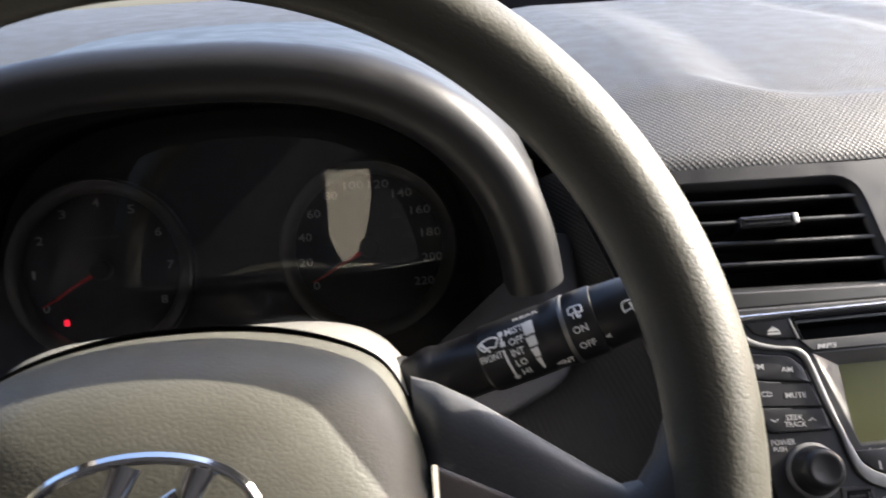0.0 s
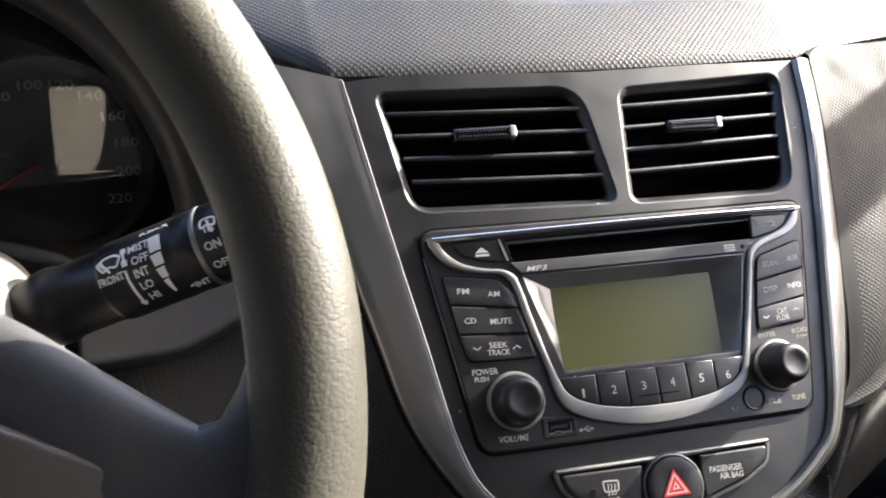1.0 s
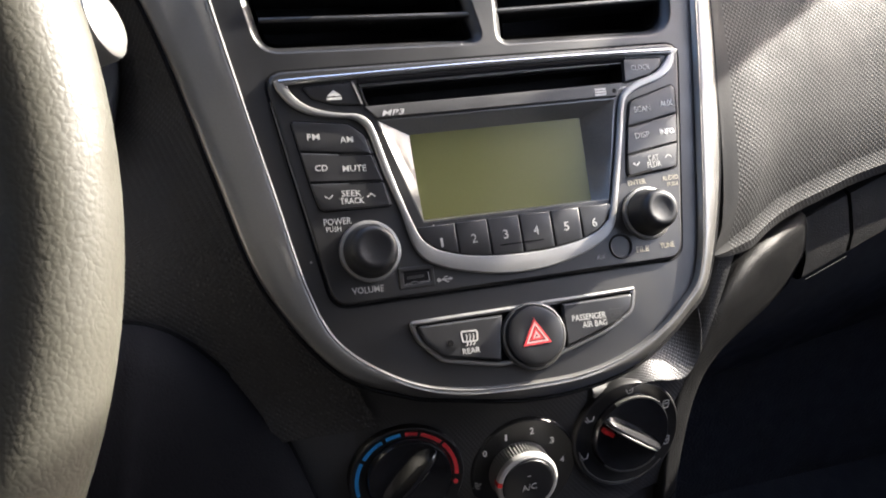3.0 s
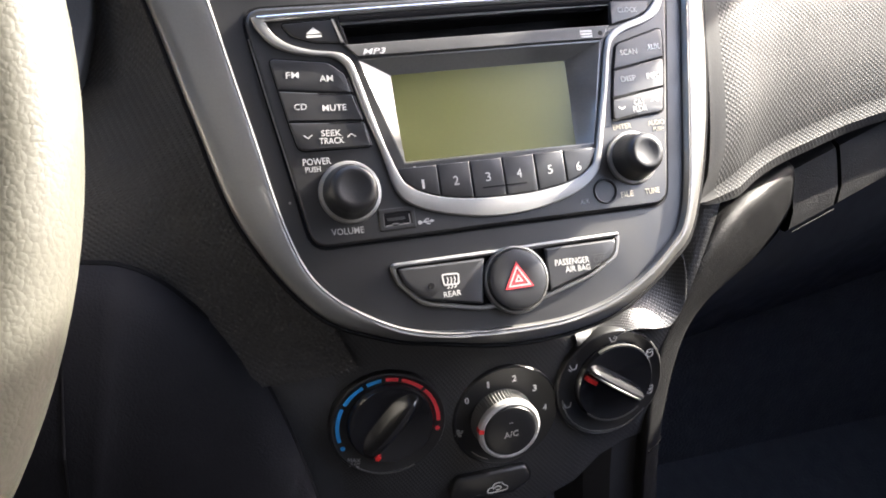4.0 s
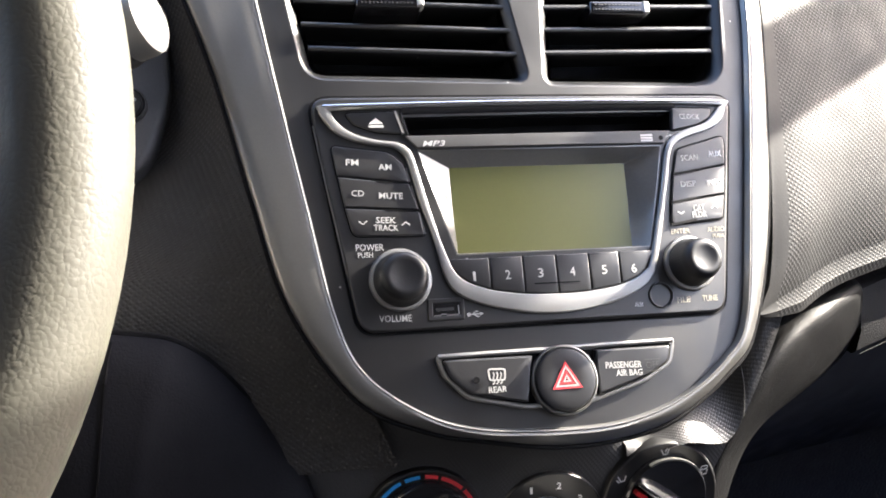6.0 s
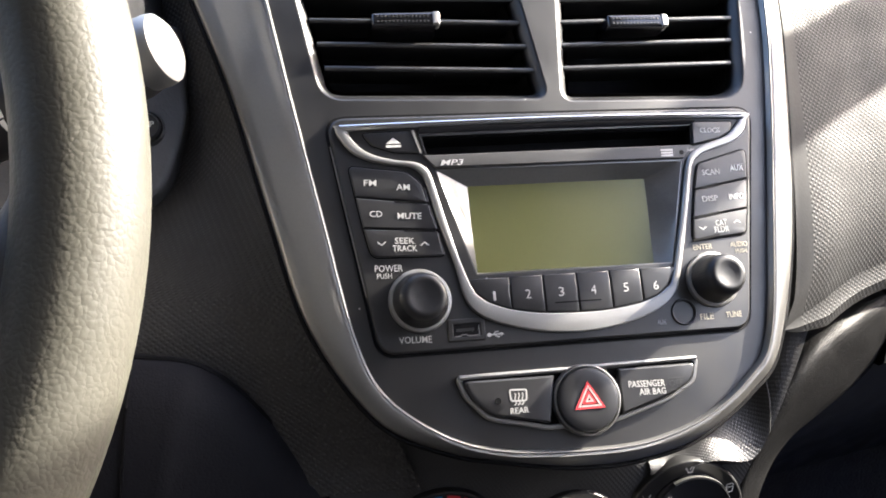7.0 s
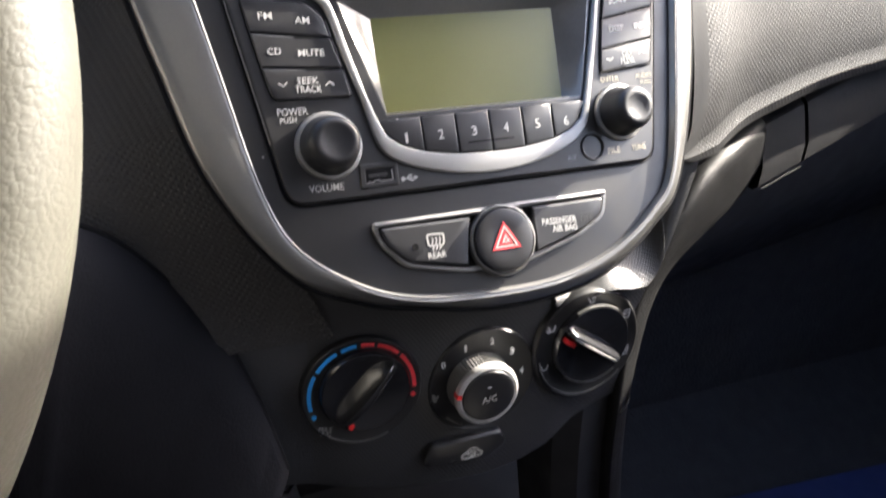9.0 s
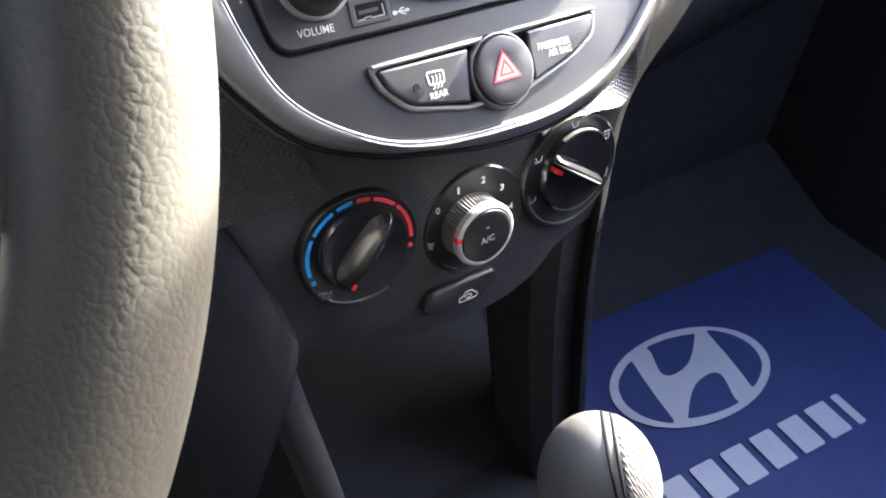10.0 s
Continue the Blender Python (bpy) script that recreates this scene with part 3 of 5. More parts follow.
def console_sides():
    # left edge of the lower console
    edge = spline([(-0.113, -0.036, 0.470), (-0.1005, -0.043, 0.425), (-0.0915, -0.048, 0.388), (-0.0865, -0.049, 0.372), (-0.0765, -0.050, 0.320), (-0.0605, -0.051, 0.240), (-0.047, -0.055, 0.16), (-0.04, -0.06, 0.10)], 8)
    side = thing("lower_console", pose(-0.09, -0.05, 0.2), "dark moulded side of the lower console", "console")
    cut = spline([(0.004, 0.06), (0.005, 0.016), (0.0045, 0.008), (0.003, 0.003), (0.0, 0.0), (-0.005, -0.0008), (-0.011, 0.001), (-0.0165, 0.006), (-0.06, 0.035), (-0.13, 0.10)], 4)
    rows = [[p + (dx, dy, 0) for dx, dy in cut] for p in edge]
    part("side_panel", skin([r[28:] for r in rows]), trim_dark, side, m=pose(0.09, 0.05, -0.2))
    # lighter gray than the side panel, put in for light along this edge
    part("edge_roll", skin([r[:29] for r in rows]), wheel_gray, side, "leather-grained rounded edge, lightened in place of light", pose(0.09, 0.05, -0.2))
    part("seam", sweep([edge[25] + v for v in ((0.004, 0.003, 0), (0, -0.0022, 0), (-0.006, 0.0008, -0.0012), (-0.03, 0.0145, -0.004), (-0.06, 0.0295, -0.007))], lambda s: circle(0, 0, 0.0009, 6)), black_gap, side, m=pose(0.09, 0.05, -0.2))
    # padded right side that runs up into the glovebox surround
    pad = thing("console_pad", pose(0.1, -0.05, 0.2), "black leather-grained console pad curving up to the glovebox", "console")
    line = spline([(0.142, -0.052, 0.10), (0.122, -0.052, 0.20), (0.104, -0.055, 0.290), (0.0945, -0.058, 0.345), (0.0915, -0.058, 0.385), (0.0915, -0.056, 0.425), (0.0965, -0.053, 0.455), (0.1065, -0.048, 0.482), (0.122, -0.040, 0.501), (0.145, -0.028, 0.512), (0.175, -0.010, 0.512), (0.2075, 0.0085, 0.507)], 7) + (-0.001, -0.004, 0)
    line[:, 0] -= 0.0055 * np.clip((0.50 - line[:, 2]) / 0.05, 0, 1)
    line[:, 2] -= 0.0045 * np.clip((line[:, 2] - 0.455) / 0.03, 0, 1) * np.clip((0.19 - line[:, 0]) / 0.03, 0, 1)
    line += np.array((0.0055, 0.0080, -0.0050)) * (np.clip((line[:, 2] - 0.40) / 0.05, 0, 1) * np.clip((0.19 - line[:, 0]) / 0.05, 0, 1))[:, None]
    line = line[:75]
    # its far edge runs beside the lower part as a narrow strip and widens to the joint with the glovebox
    at = (0, 22, 28, 34, 40, 46, 52, 60, 68, 74)
    far = [line[0] + (0.0175, 0.009, 0), line[22] + (0.0185, 0.010, 0), (0.106, -0.050, 0.386), (0.112, -0.044, 0.410), (0.1225, -0.035, 0.4275), (0.1394, -0.025, 0.4382), (0.1614, -0.018, 0.4420), (0.1860, -0.0085, 0.4450), (0.1995, -0.0025, 0.4520), (0.2040, 0.0, 0.4620)]
    far = np.stack([np.interp(np.arange(len(line)), at, [f[j] for f in far]) for j in range(3)], 1)
    far = np.stack([np.convolve(np.pad(far[:, j], 3, mode="edge"), np.ones(7) / 7, "valid") for j in range(3)], 1)
    rows = []
    for i, (p, f) in enumerate(zip(line, far)):
        d = f - p
        wide = np.linalg.norm(d)
        q = min(1.0, max(0.0, (i - 20) / 40))
        fall = np.array((-0.001, 0.03, 0.0)) * (1 - q) + np.array((0.0, 0.03, 0.004)) * q
        row = [p + fall, p + fall * 0.06]
        for k in (0.0, 0.025, 0.06, 0.11, 0.18, 0.28, 0.42, 0.56, 0.68, 0.78, 0.86, 0.93, 1.0):
            bulge = math.sin(math.pi * min(1.0, k ** 0.5)) * 0.35 + 0.65 * min(1, (k / 0.1) ** 0.5)
            row.append(p + d * k + np.array((0.0, -0.0045 - 0.05 * max(0.0, wide - 0.03) * (1 - k), 0.0)) * bulge + np.array((0.0, 0.25 * wide, 0.0)) * max(0.0, (k - 0.5) / 0.5) ** 2.2)
        row += [row[-1] + (0.0005, 0.010, 0.001), row[-1] + (0.0, 0.06, 0.004)]
        rows.append(row)
    rows.append([v + (0.0012, 0.0016, 0) for v in rows[-1]])
    rows.append([v + (0.0022, 0.012, 0) for v in rows[-2]])
    part("padded_trim", skin(rows), pad_leather, pad, m=pose(-0.1, 0.05, -0.2))
    part("inner_panel", skin([[p + (-0.030, 0.05, -0.004), p + (-0.028, 0.010, -0.002), p + (-0.016, 0.002, 0), p + (0.004, 0.0045, 0)] for p in line[:32]]), trim_dark, pad, m=pose(-0.1, 0.05, -0.2))
    part("seam", sweep([v + np.array((0, -0.0002, 0)) for v in rows[27][6:12]], lambda s: circle(0, 0, 0.0005, 6)), black_gap, pad, m=pose(-0.1, 0.05, -0.2))


console_sides()


def glovebox():
    g = thing("glovebox", pose(0.3, 0.05, 0.45), "black grained glovebox lid with a narrow end piece", "glovebox")
    back = pose(-0.3, -0.05, -0.45)
    def lid(x0, x1, n):
        rows = []
        for x in np.linspace(x0, x1, n):
            k = (x - 0.2) / 0.5
            y, z = 0.004 + 0.10 * k, 0.5045 + 0.10 * min(k, 0.35) + 0.02 * k
            rows.append([(x, y + 0.03, z), (x, y + 0.003, z), (x, y - 0.002, z - 0.002), (x, y - 0.005, z - 0.008), (x - 0.002, y - 0.013, z - 0.022), (x - 0.006, y - 0.017, z - 0.031), (x - 0.006, y - 0.014, z - 0.034), (x - 0.006, y + 0.0, z - 0.036)])
        rows = [np.array(rows[0]) + (0.0035, 0.012, 0)] + [np.array(rows[0]) + (0.0008, 0.002, 0)] + [np.array(r) for r in rows] + [np.array(rows[-1]) + (0.0002, 0.002, 0)] + [np.array(rows[-1]) + (-0.003, 0.012, 0)]
        return skin(rows)
    part("end_piece", lid(0.2000, 0.2335, 5), pad_leather, g, m=back)
    part("lid", lid(0.2365, 0.70, 14), pad_leather, g, m=back)
    rows = []
    for x in np.linspace(0.17, 0.72, 8):
        k = (x - 0.2) / 0.5
        rows.append([(x, 0.03 + 0.1 * k, 0.50 + 0.03 * k), (x, 0.02 + 0.10 * k, 0.47 + 0.03 * k), (x + 0.01, 0.03 + 0.1 * k, 0.42 + 0.03 * k), (x + 0.01, 0.09 + 0.1 * k, 0.33), (x, 0.22, 0.28)])
    part("lower_panel", skin(rows), trim_dark, g, m=back)
    # fine bead added to give the sunlit line along the lower edge
    part("edge_trim", sweep([(x, -0.0125 + 0.2 * (x - 0.2), 0.4725 + 0.23 * (x - 0.2)) for x in np.linspace(0.1965, 0.228, 6)], lambda s: circle(0, 0, 0.0003, 8)), pad_leather, g, "thin bead put in for the sunlit lower edge", m=back)


glovebox()


# ---- centre stack ----
BOW, BOW_UP = 1.1, 3.0


def proud(u, v):
    """How far the bowed front stands out; it is flush at the silver frame and at its upper and lower ends."""
    return max(0.0, 0.0169 - u * u) / (2 * BOW) + max(0.0, 0.0144 - (v + 0.03) ** 2) / (2 * BOW_UP)


def bowed(names):
    """Bows the front of the stack outwards, across and upwards, with all that is set in it."""
    bpy.context.view_layer.update()
    eye = STACK.inverted() @ Vector((-0.128, -0.383, 0.705))
    for ob in [o for o in bpy.data.objects if o.type == "MESH"]:
        top = ob
        while top.parent:
            top = top.parent
        if top.name.split(".")[0] not in names:
            continue
        if ob.data.users > 1:
            ob.data = ob.data.copy()
        m = STACK.inverted() @ ob.matrix_world
        bm = bmesh.new()
        bm.from_mesh(ob.data)
        for _ in range(7):
            long = [e for e in bm.edges if e.calc_length() > 0.009]
            if not long:
                break
            bmesh.ops.subdivide_edges(bm, edges=long, cuts=1)
            bmesh.ops.triangulate(bm, faces=[f for f in bm.faces if len(f.verts) > 4])
        for v in bm.verts:
            q = m @ v.co
            v.co = m.inverted() @ (q + (eye - q) * (proud(q.x, q.y) / (eye.z - q.z)))
        bm.to_mesh(ob.data)
        bm.free()


def centre_panel():
    p = thing("centre_panel", STACK, "satin black centre panel framed by a silver trim", "panel")
    inner, outer = spline(TRIM_IN, 8), spline(TRIM_OUT_PAIRED, 8)
    # front panel with the two vent openings
    outline = [*inner, (0.06, 0.0885), (0.0, 0.0875), (-0.067, 0.0895), (-0.1, 0.0895)]
    openings = [VENT_L, VENT_R]
    bm = bmesh.new()
    loops = [ccw(outline)] + [inset(ccw(o), -0.0030) for o in openings] + [inset(ccw(rounded(RADIO)), 0.003)]
    edges = []
    for pts in loops:
        vs = [bm.verts.new((x, y, 0.0)) for x, y in pts]
        edges += [bm.edges.new((vs[i], vs[(i + 1) % len(vs)])) for i in range(len(vs))]
    bmesh.ops.triangle_fill(bm, use_beauty=True, edges=edges)
    part("panel", bm, black_satin, p)
    for pts in openings:
        o = ccw(pts)
        prof = ((-0.0030, 0.0), (-0.0024, -0.0001), (-0.0018, -0.0006), (0.0008, -0.0034), (0.0014, -0.0050), (0.0030, -0.014), (0.0045, -0.03))
        part("vent_surround", skin([[(*q, z) for q in inset(o, d)] for d, z in prof], closed=True, flip=True), black_satin, p)
    # silver frame, convex across, with a skirt that goes back to the dashboard
    rows = []
    for a, b in zip(inner, outer):
        d = b - a
        width = np.linalg.norm(d)
        n = d / width
        low = max(0.0, 1 - abs(a[1] + 0.13) / 0.06)
        prof = ((-0.002, -0.004), (0.0, 0.0022), (0.0008, 0.0030), (0.0024, 0.0033), (0.5 * width, 0.0026), (width - 0.0025, 0.0014), (width - 0.0008, 0.0), (width, -0.003), (width - 0.001 + 0.000 * low, -0.012 - 0.010 * low), (width - 0.006 - 0.004 * low, -0.036))
        rows.append([(*(a + n * x), z) for x, z in prof])
    part("silver_frame", skin(rows, flip=True), silver, p, "brushed silver painted frame")
    part("frame_edge", sweep([(*(a + 0.0006 * (b - a) / np.linalg.norm(b - a)), 0.0030) for a, b in zip(inner, outer)], lambda s: circle(0, 0, 0.0005, 8)), silver, p, "bright bevelled inner edge")
    part("frame_gap", sweep([(*(b + 0.0004 * (b - a) / np.linalg.norm(b - a)), -0.0020) for a, b in zip(inner, outer)], lambda s: circle(0, 0, 0.0011, 6)), black_gap, p)
    return p


RADIO = mm((-97, 10.9, 8), (105.6, 10.6, 7), (87.2, -94.3, 9), (-81, -94, 9))
WINDOW = rounded(mm((-50.6, -14.3, 1), (66.4, -14.2, 1), (54.6, -62.6, 1), (-36.6, -62.6, 1)), 3)
VENT_L = rounded([(x / 1000, y / 1000, r / 1000) for x, y, r in ((-105.5, 79, 3), (-6, 78, 16), (4, 20, 4), (-95.5, 22.5, 10))])
VENT_R = rounded([(x / 1000, y / 1000, r / 1000) for x, y, r in ((19, 76, 6), (108.5, 79.5, 5), (102.5, 18, 13), (15, 19, 4))])
centre_panel()


def air_vent(outline, slats, tab, label):
    v = thing("air_vent", STACK, label, "air vent", "pair of centre air vents")
    o = inset(ccw(outline), 0.0035)
    rows = [[(*q, z) for q in inset(o, d)] for d, z in ((0, -0.006), (0.004, -0.05))]
    bm = skin(rows, closed=True)
    f = bm.faces.new(list(bm.verts)[-len(o):])
    bmesh.ops.triangulate(bm, faces=[f])
    part("duct", bm, black_gap, v)
    for (x0, y0), (x1, y1) in slats:
        path = [(x, y, -0.0062) for x, y in zip(np.linspace(x0, x1, 5) / 1000, np.linspace(y0, y1, 5) / 1000)]
        sec = rounded([(-0.0013, 0.004, 0.0012), (0.0013, 0.004, 0.0012), (0.0010, -0.012, 0.0005), (-0.0010, -0.012, 0.0005)], 3)
        part("slat", sweep(path, lambda s: [(x, y) for x, y in sec]), black_satin, v)
    x0, x1, y, h = (q / 1000 for q in tab)
    body = rounded([(x0, y - h / 2, 0.0012), (x1, y - h / 2 + 0.0004, 0.0015), (x1, y + h / 2 + 0.0004, 0.0015), (x0, y + h / 2, 0.0012)], 4)
    t = part("slider_tab", prism(body, -0.014, 0.0035, 0.0014), black_gloss, v, "gloss black ribbed slider with a bright end")
    end = rounded([(x1 - 0.003, y - h / 2 + 0.0004, 0.0005), (x1 + 0.0004, y - h / 2 + 0.0004, 0.0012), (x1 + 0.0004, y + h / 2 + 0.0002, 0.0012), (x1 - 0.003, y + h / 2 + 0.0002, 0.0005)], 4)
    part("end_cap", prism(end, -0.002, 0.0040, 0.0008), silver_bright, t)
    rib = as_mesh("rib", box(0, 0.0008, 0, 0.0007, 0.0032, 0.0039), slot_gray)
    for k in range(2):
        for i in range(14):
            part("rib", rib, slot_gray, t, "", pose(x0 + (x1 - x0) * (0.08 + 0.8 * i / 14), y - 0.0016 + k * 0.0024, 0))
    return v


def lines(xa, xb, ya, yb, n):
    return [((xa[0] + (xa[1] - xa[0]) * i / (n - 1), ya[0] + (ya[1] - ya[0]) * i / (n - 1)), (xb[0] + (xb[1] - xb[0]) * i / (n - 1), yb[0] + (yb[1] - yb[0]) * i / (n - 1))) for i in range(n)]


air_vent(VENT_L, lines((-103, -95), (-2, 3), (71.0, 36.2), (69.0, 33.2), 4), (-73, -42, 56.7, 6.4), "black air vent with four slats and a slider, in shade")
air_vent(VENT_R, lines((17, 14), (108, 102), (69.0, 34.0), (71.0, 35.4), 4), (39, 69, 54.8, 6.5), "black air vent with sunlit slats and a slider")


def radio():
    r = thing("car_radio", STACK, "black car radio with silver swoosh trim and an unlit green display", "radio")
    face = ccw(rounded(RADIO))
    part("gap", ring(inset(face, -0.0012), inset(face, 0.003), -0.004, 0.0004), black_gap, r)
    bm = skin([[(*q, z) for q in inset(face, d)] for d, z in ((0, -0.004), (0, 0.0008), (0.0004, 0.0017), (0.0012, 0.0021))], closed=True, flip=True)
    edges = []
    slot = ccw(rounded(mm((-55, 1.0, 0.4), (74.5, 2.4, 0.4), (72.0, -7.4, 0.4), (-53.2, -7.9, 0.4))))
    for pts in (inset(face, 0.0012), ccw(WINDOW), slot):
        vs = [bm.verts.new((x, y, 0.0021)) for x, y in pts]
        edges += [bm.edges.new((vs[i], vs[(i + 1) % len(vs)])) for i in range(len(vs))]
    bmesh.ops.triangle_fill(bm, use_beauty=True, edges=edges)
    part("faceplate", bm, black_satin, r)
    # silver bead stands in for the glint along the gap
    part("side_edge", sweep([(x, y, 0.0013) for x, y in mm((-95.4, -2), (-91.4, -28), (-86.4, -58), (-84.6, -69))], lambda s: circle(0, 0, 0.0003, 6)), silver, r, "thin silver bead put in for light caught on the surround's edge")
    # silver swoosh: one flat band, thin along the top and sides, wide below the display
    outer = spline(mm((-92.8, 4.6), (-90.6, -0.3), (-86.4, -5.5), (-79.4, -9.4), (-69.8, -11.8), (-61.7, -12.9), (-57.3, -16.0), (-55.0, -20.9), (-51.2, -38.5), (-46.2, -56.0), (-43.3, -70.4), (-40.3, -76.9), (-35.3, -81.1), (-26.3, -84.9), (-11.7, -88.5), (3.2, -90.2), (18.7, -89.6), (34.9, -86.4), (46.1, -82.0), (52.3, -77.0), (55.9, -70.2), (62.4, -47.2), (66.6, -31.5), (69.8, -18.8), (73.4, -13.8), (80.2, -10.5), (91.6, -7.1), (98.4, -2.6), (101.2, 4.0), (99.2, 7.6), (50, 8.3), (0, 8.3), (-50, 7.6), (-89, 6.9)), 5, True)
    inner = spline(mm((-87.2, 3.4), (-85.5, -0.5), (-81.9, -4.2), (-76.0, -7.5), (-67.1, -9.9), (-59.3, -11.0), (-54.6, -13.8), (-52.1, -19.3), (-47.8, -38.3), (-43.3, -56.2), (-38.9, -69.0), (-35.6, -72.9), (-31.4, -75.6), (-23.1, -78.6), (-10.8, -80.9), (4.3, -81.9), (19.8, -81.8), (35.0, -79.9), (44.3, -77.0), (49.6, -73.4), (52.7, -69.2), (59.3, -47.1), (63.6, -31.4), (67.1, -18.1), (70.4, -11.9), (77.2, -7.9), (89.3, -3.9), (94.4, 0.3), (97.0, 3.6), (95.6, 5.0), (50, 5.9), (0, 5.9), (-50, 5.3), (-85.5, 4.6)), 5, True)
    part("silver_trim", band(outer, inner, 0.001, 0.0040), silver_bright, r, "satin silver swoosh trim", sharp=28)
    top = mm((-91, 6.4), (-50, 7.1), (0, 7.7), (50, 7.6), (99, 6.9))
    part("chrome_line", sweep([(x, y - 0.0003, 0.0040) for x, y in spline(top, 6)], lambda s: circle(0, 0, 0.0007, 8)), chrome, r)
    # disc slot under a sloping gloss strip, and the band below it
    part("slot_panel", skin([[(x, y, z) for x, y in mm((-56, v), (-30, v + 0.2), (0, v + 0.4), (40, v + 0.5), (75, v + 0.3))] for v, z in ((4.9, 0.0034), (3.4, 0.0030), (2.0, 0.0018), (0.6, -0.0010))], flip=True), black_gloss, r)
    bm = skin([[(*q, 0.0021) for q in slot], [(*q, -0.012) for q in inset(slot, 0.0008)]], closed=True)
    f = bm.faces.new(list(bm.verts)[-len(slot):])
    bmesh.ops.triangulate(bm, faces=[f])
    part("disc_slot", bm, black_gap, r, "deep black disc slot")
    part("slot_band", prism(rounded(mm((-55.4, -8.0, 0.3), (71, -7.4, 0.3), (67.0, -13.8, 0.3), (-50.2, -13.9, 0.3))), 0.001, 0.0034, 0.0006), slot_gray, r, "dark satin band below the disc slot")
    # keys, almost flush and parted by fine joints
    def key(corners, z=0.0031, mat=black_button, name="button", bevel=0.0006, pad=0.0005):
        o = rounded(mm(*corners))
        part("key_gap", prism(inset(ccw(o), -pad), 0.001, 0.00228), black_gap, r)
        return part(name, prism(o, 0.001, z, bevel), mat, r)
    eject = key(((-81.5, 3.0, 1.2), (-59.2, 3.6, 0.6), (-56.4, -6.8, 0.6), (-68, -5.8, 5), (-77.6, -2.4, 3)))
    tri = prism(mm((-71.2, -2.2), (-64.6, -2.2), (-67.9, 0.6)), 0.0031, 0.00325)
    part("eject_mark", prism(mm((-71.2, -3.9), (-64.6, -3.9), (-64.6, -2.8), (-71.2, -2.8)), 0.0031, 0.00325, bm=tri), print_cream, eject)
    part("eject_edge", prism(mm((-59.6, 3.5), (-58.6, 3.5), (-55.7, -6.8), (-56.7, -6.8)), 0.001, 0.0038), silver_bright, eject)
    part("slot_edge", prism(mm((-57.2, 2.6), (-56.6, 2.6), (-53.8, -7.6), (-54.6, -7.6)), 0.001, 0.0034), black_gloss, eject)
    clock = key(((73.8, 3.9, 0.8), (94.2, 3.5, 1.2), (92.6, -1.4, 2.5), (86, -4.6, 6), (72.4, -7.4, 0.8)), pad=0.0007)
    lettering("CLOCK", 0.0822, -0.0007, 0.0102, 0.0025, 0.0032, gray_print, clock, turn=-1.5)
    lk = [((-88.4, -11.6, 2), (-63, -15.2, 8), (-57.0, -21.0, 3), (-55.2, -29.3, 0.4), (-86.3, -25.2, 0.4)), ((-86.2, -25.8, 0.4), (-55.1, -29.9, 0.4), (-52.0, -41.7, 0.4), (-83.9, -39.2, 0.4)), ((-83.8, -39.8, 0.4), (-51.9, -42.3, 0.4), (-50.2, -53.2, 1), (-81.2, -52.2, 4))]
    for c, words in zip(lk, ((("FM", -79.5, -19.5, 5.4), ("AM", -65.3, -22.0, 5.8)), (("CD", -78.0, -33.4, 5.4), ("MUTE", -63.6, -35.0, 10.4)), (("SEEK", -66.6, -45.8, 8.6), ("TRACK", -66.8, -49.1, 10.6)))):
        b = key(c)
        for text, x, y, w in words:
            lettering(text, x / 1000, y / 1000, w / 1000, 0.0027, 0.0032, print_cream, b, turn=-3.0, bold=0.006)
    for x, y, s in ((-76.6, -46.5, -1), (-58.1, -47.6, 1)):
        part("seek_mark", stroke(mm((x - 1.8, y - s * 0.7), (x, y + s * 0.7), (x + 1.8, y - s * 0.7)), 0.0005, 0.0031, 0.00322), print_cream, b)
    # short slots that part the keys on their inner side
    for x0, x1, y in ((-69.5, -56.5, -28.6), (-66.8, -53, -41.4)):
        part("key_slot", stroke(mm((x0, y + 0.6), (x0 + 0.3, y), (x1, y - 0.9)), 0.0007, 0.0030, 0.00318), black_gap, b)
    for y0, y1 in ((-22.6, -28.6), (-30.6, -41.0), (-43.0, -52.4)):
        x0, x1 = (np.interp(v, (-53, -22), (-50.0, -56.4)) for v in (y0, y1))
        part("key_edge", prism(mm((x0, y0), (x0 + 0.6, y0), (x1 + 0.6, y1), (x1, y1)), 0.001, 0.0030), silver, r, "thin silver edge beside the key")
    rk = [((73.2, -16.9, 4), (98.6, -10.2, 2.5), (97.0, -24.5, 0.4), (70.0, -28.8, 0.4)), ((69.9, -29.4, 0.4), (96.9, -25.1, 0.4), (94.6, -38.6, 0.4), (67.2, -42.3, 0.4)), ((67.1, -42.9, 0.4), (94.5, -39.2, 0.4), (92.0, -50.8, 3), (65.6, -52.8, 2))]
    for c, words in zip(rk, ((("SCAN", 79.2, -21.0, 8.8), ("AUX", 92.4, -19.4, 6.6)), (("DISP", 76.8, -33.7, 7.8), ("INFO", 90.2, -33.2, 7.6)), (("CAT", 80.4, -45.3, 5.6), ("FLDR", 80.3, -48.4, 7.2)))):
        b = key(c, pad=0.0008)
        for i, (text, x, y, w) in enumerate(words):
            # AUX and INFO get whiter ink in place of the sunlight on them
            lettering(text, x / 1000, y / 1000, w / 1000, 0.0028, 0.0032, white_print if i and text != "FLDR" else print_cream, b, turn=2.0, bold=0.006)
        part("key_slot", stroke(mm((c[3][0] - 0.2, c[3][1] - 0.2), (c[3][0] + 13, c[3][1] + 1.9)), 0.0011, 0.0030, 0.00322), black_gap, b)
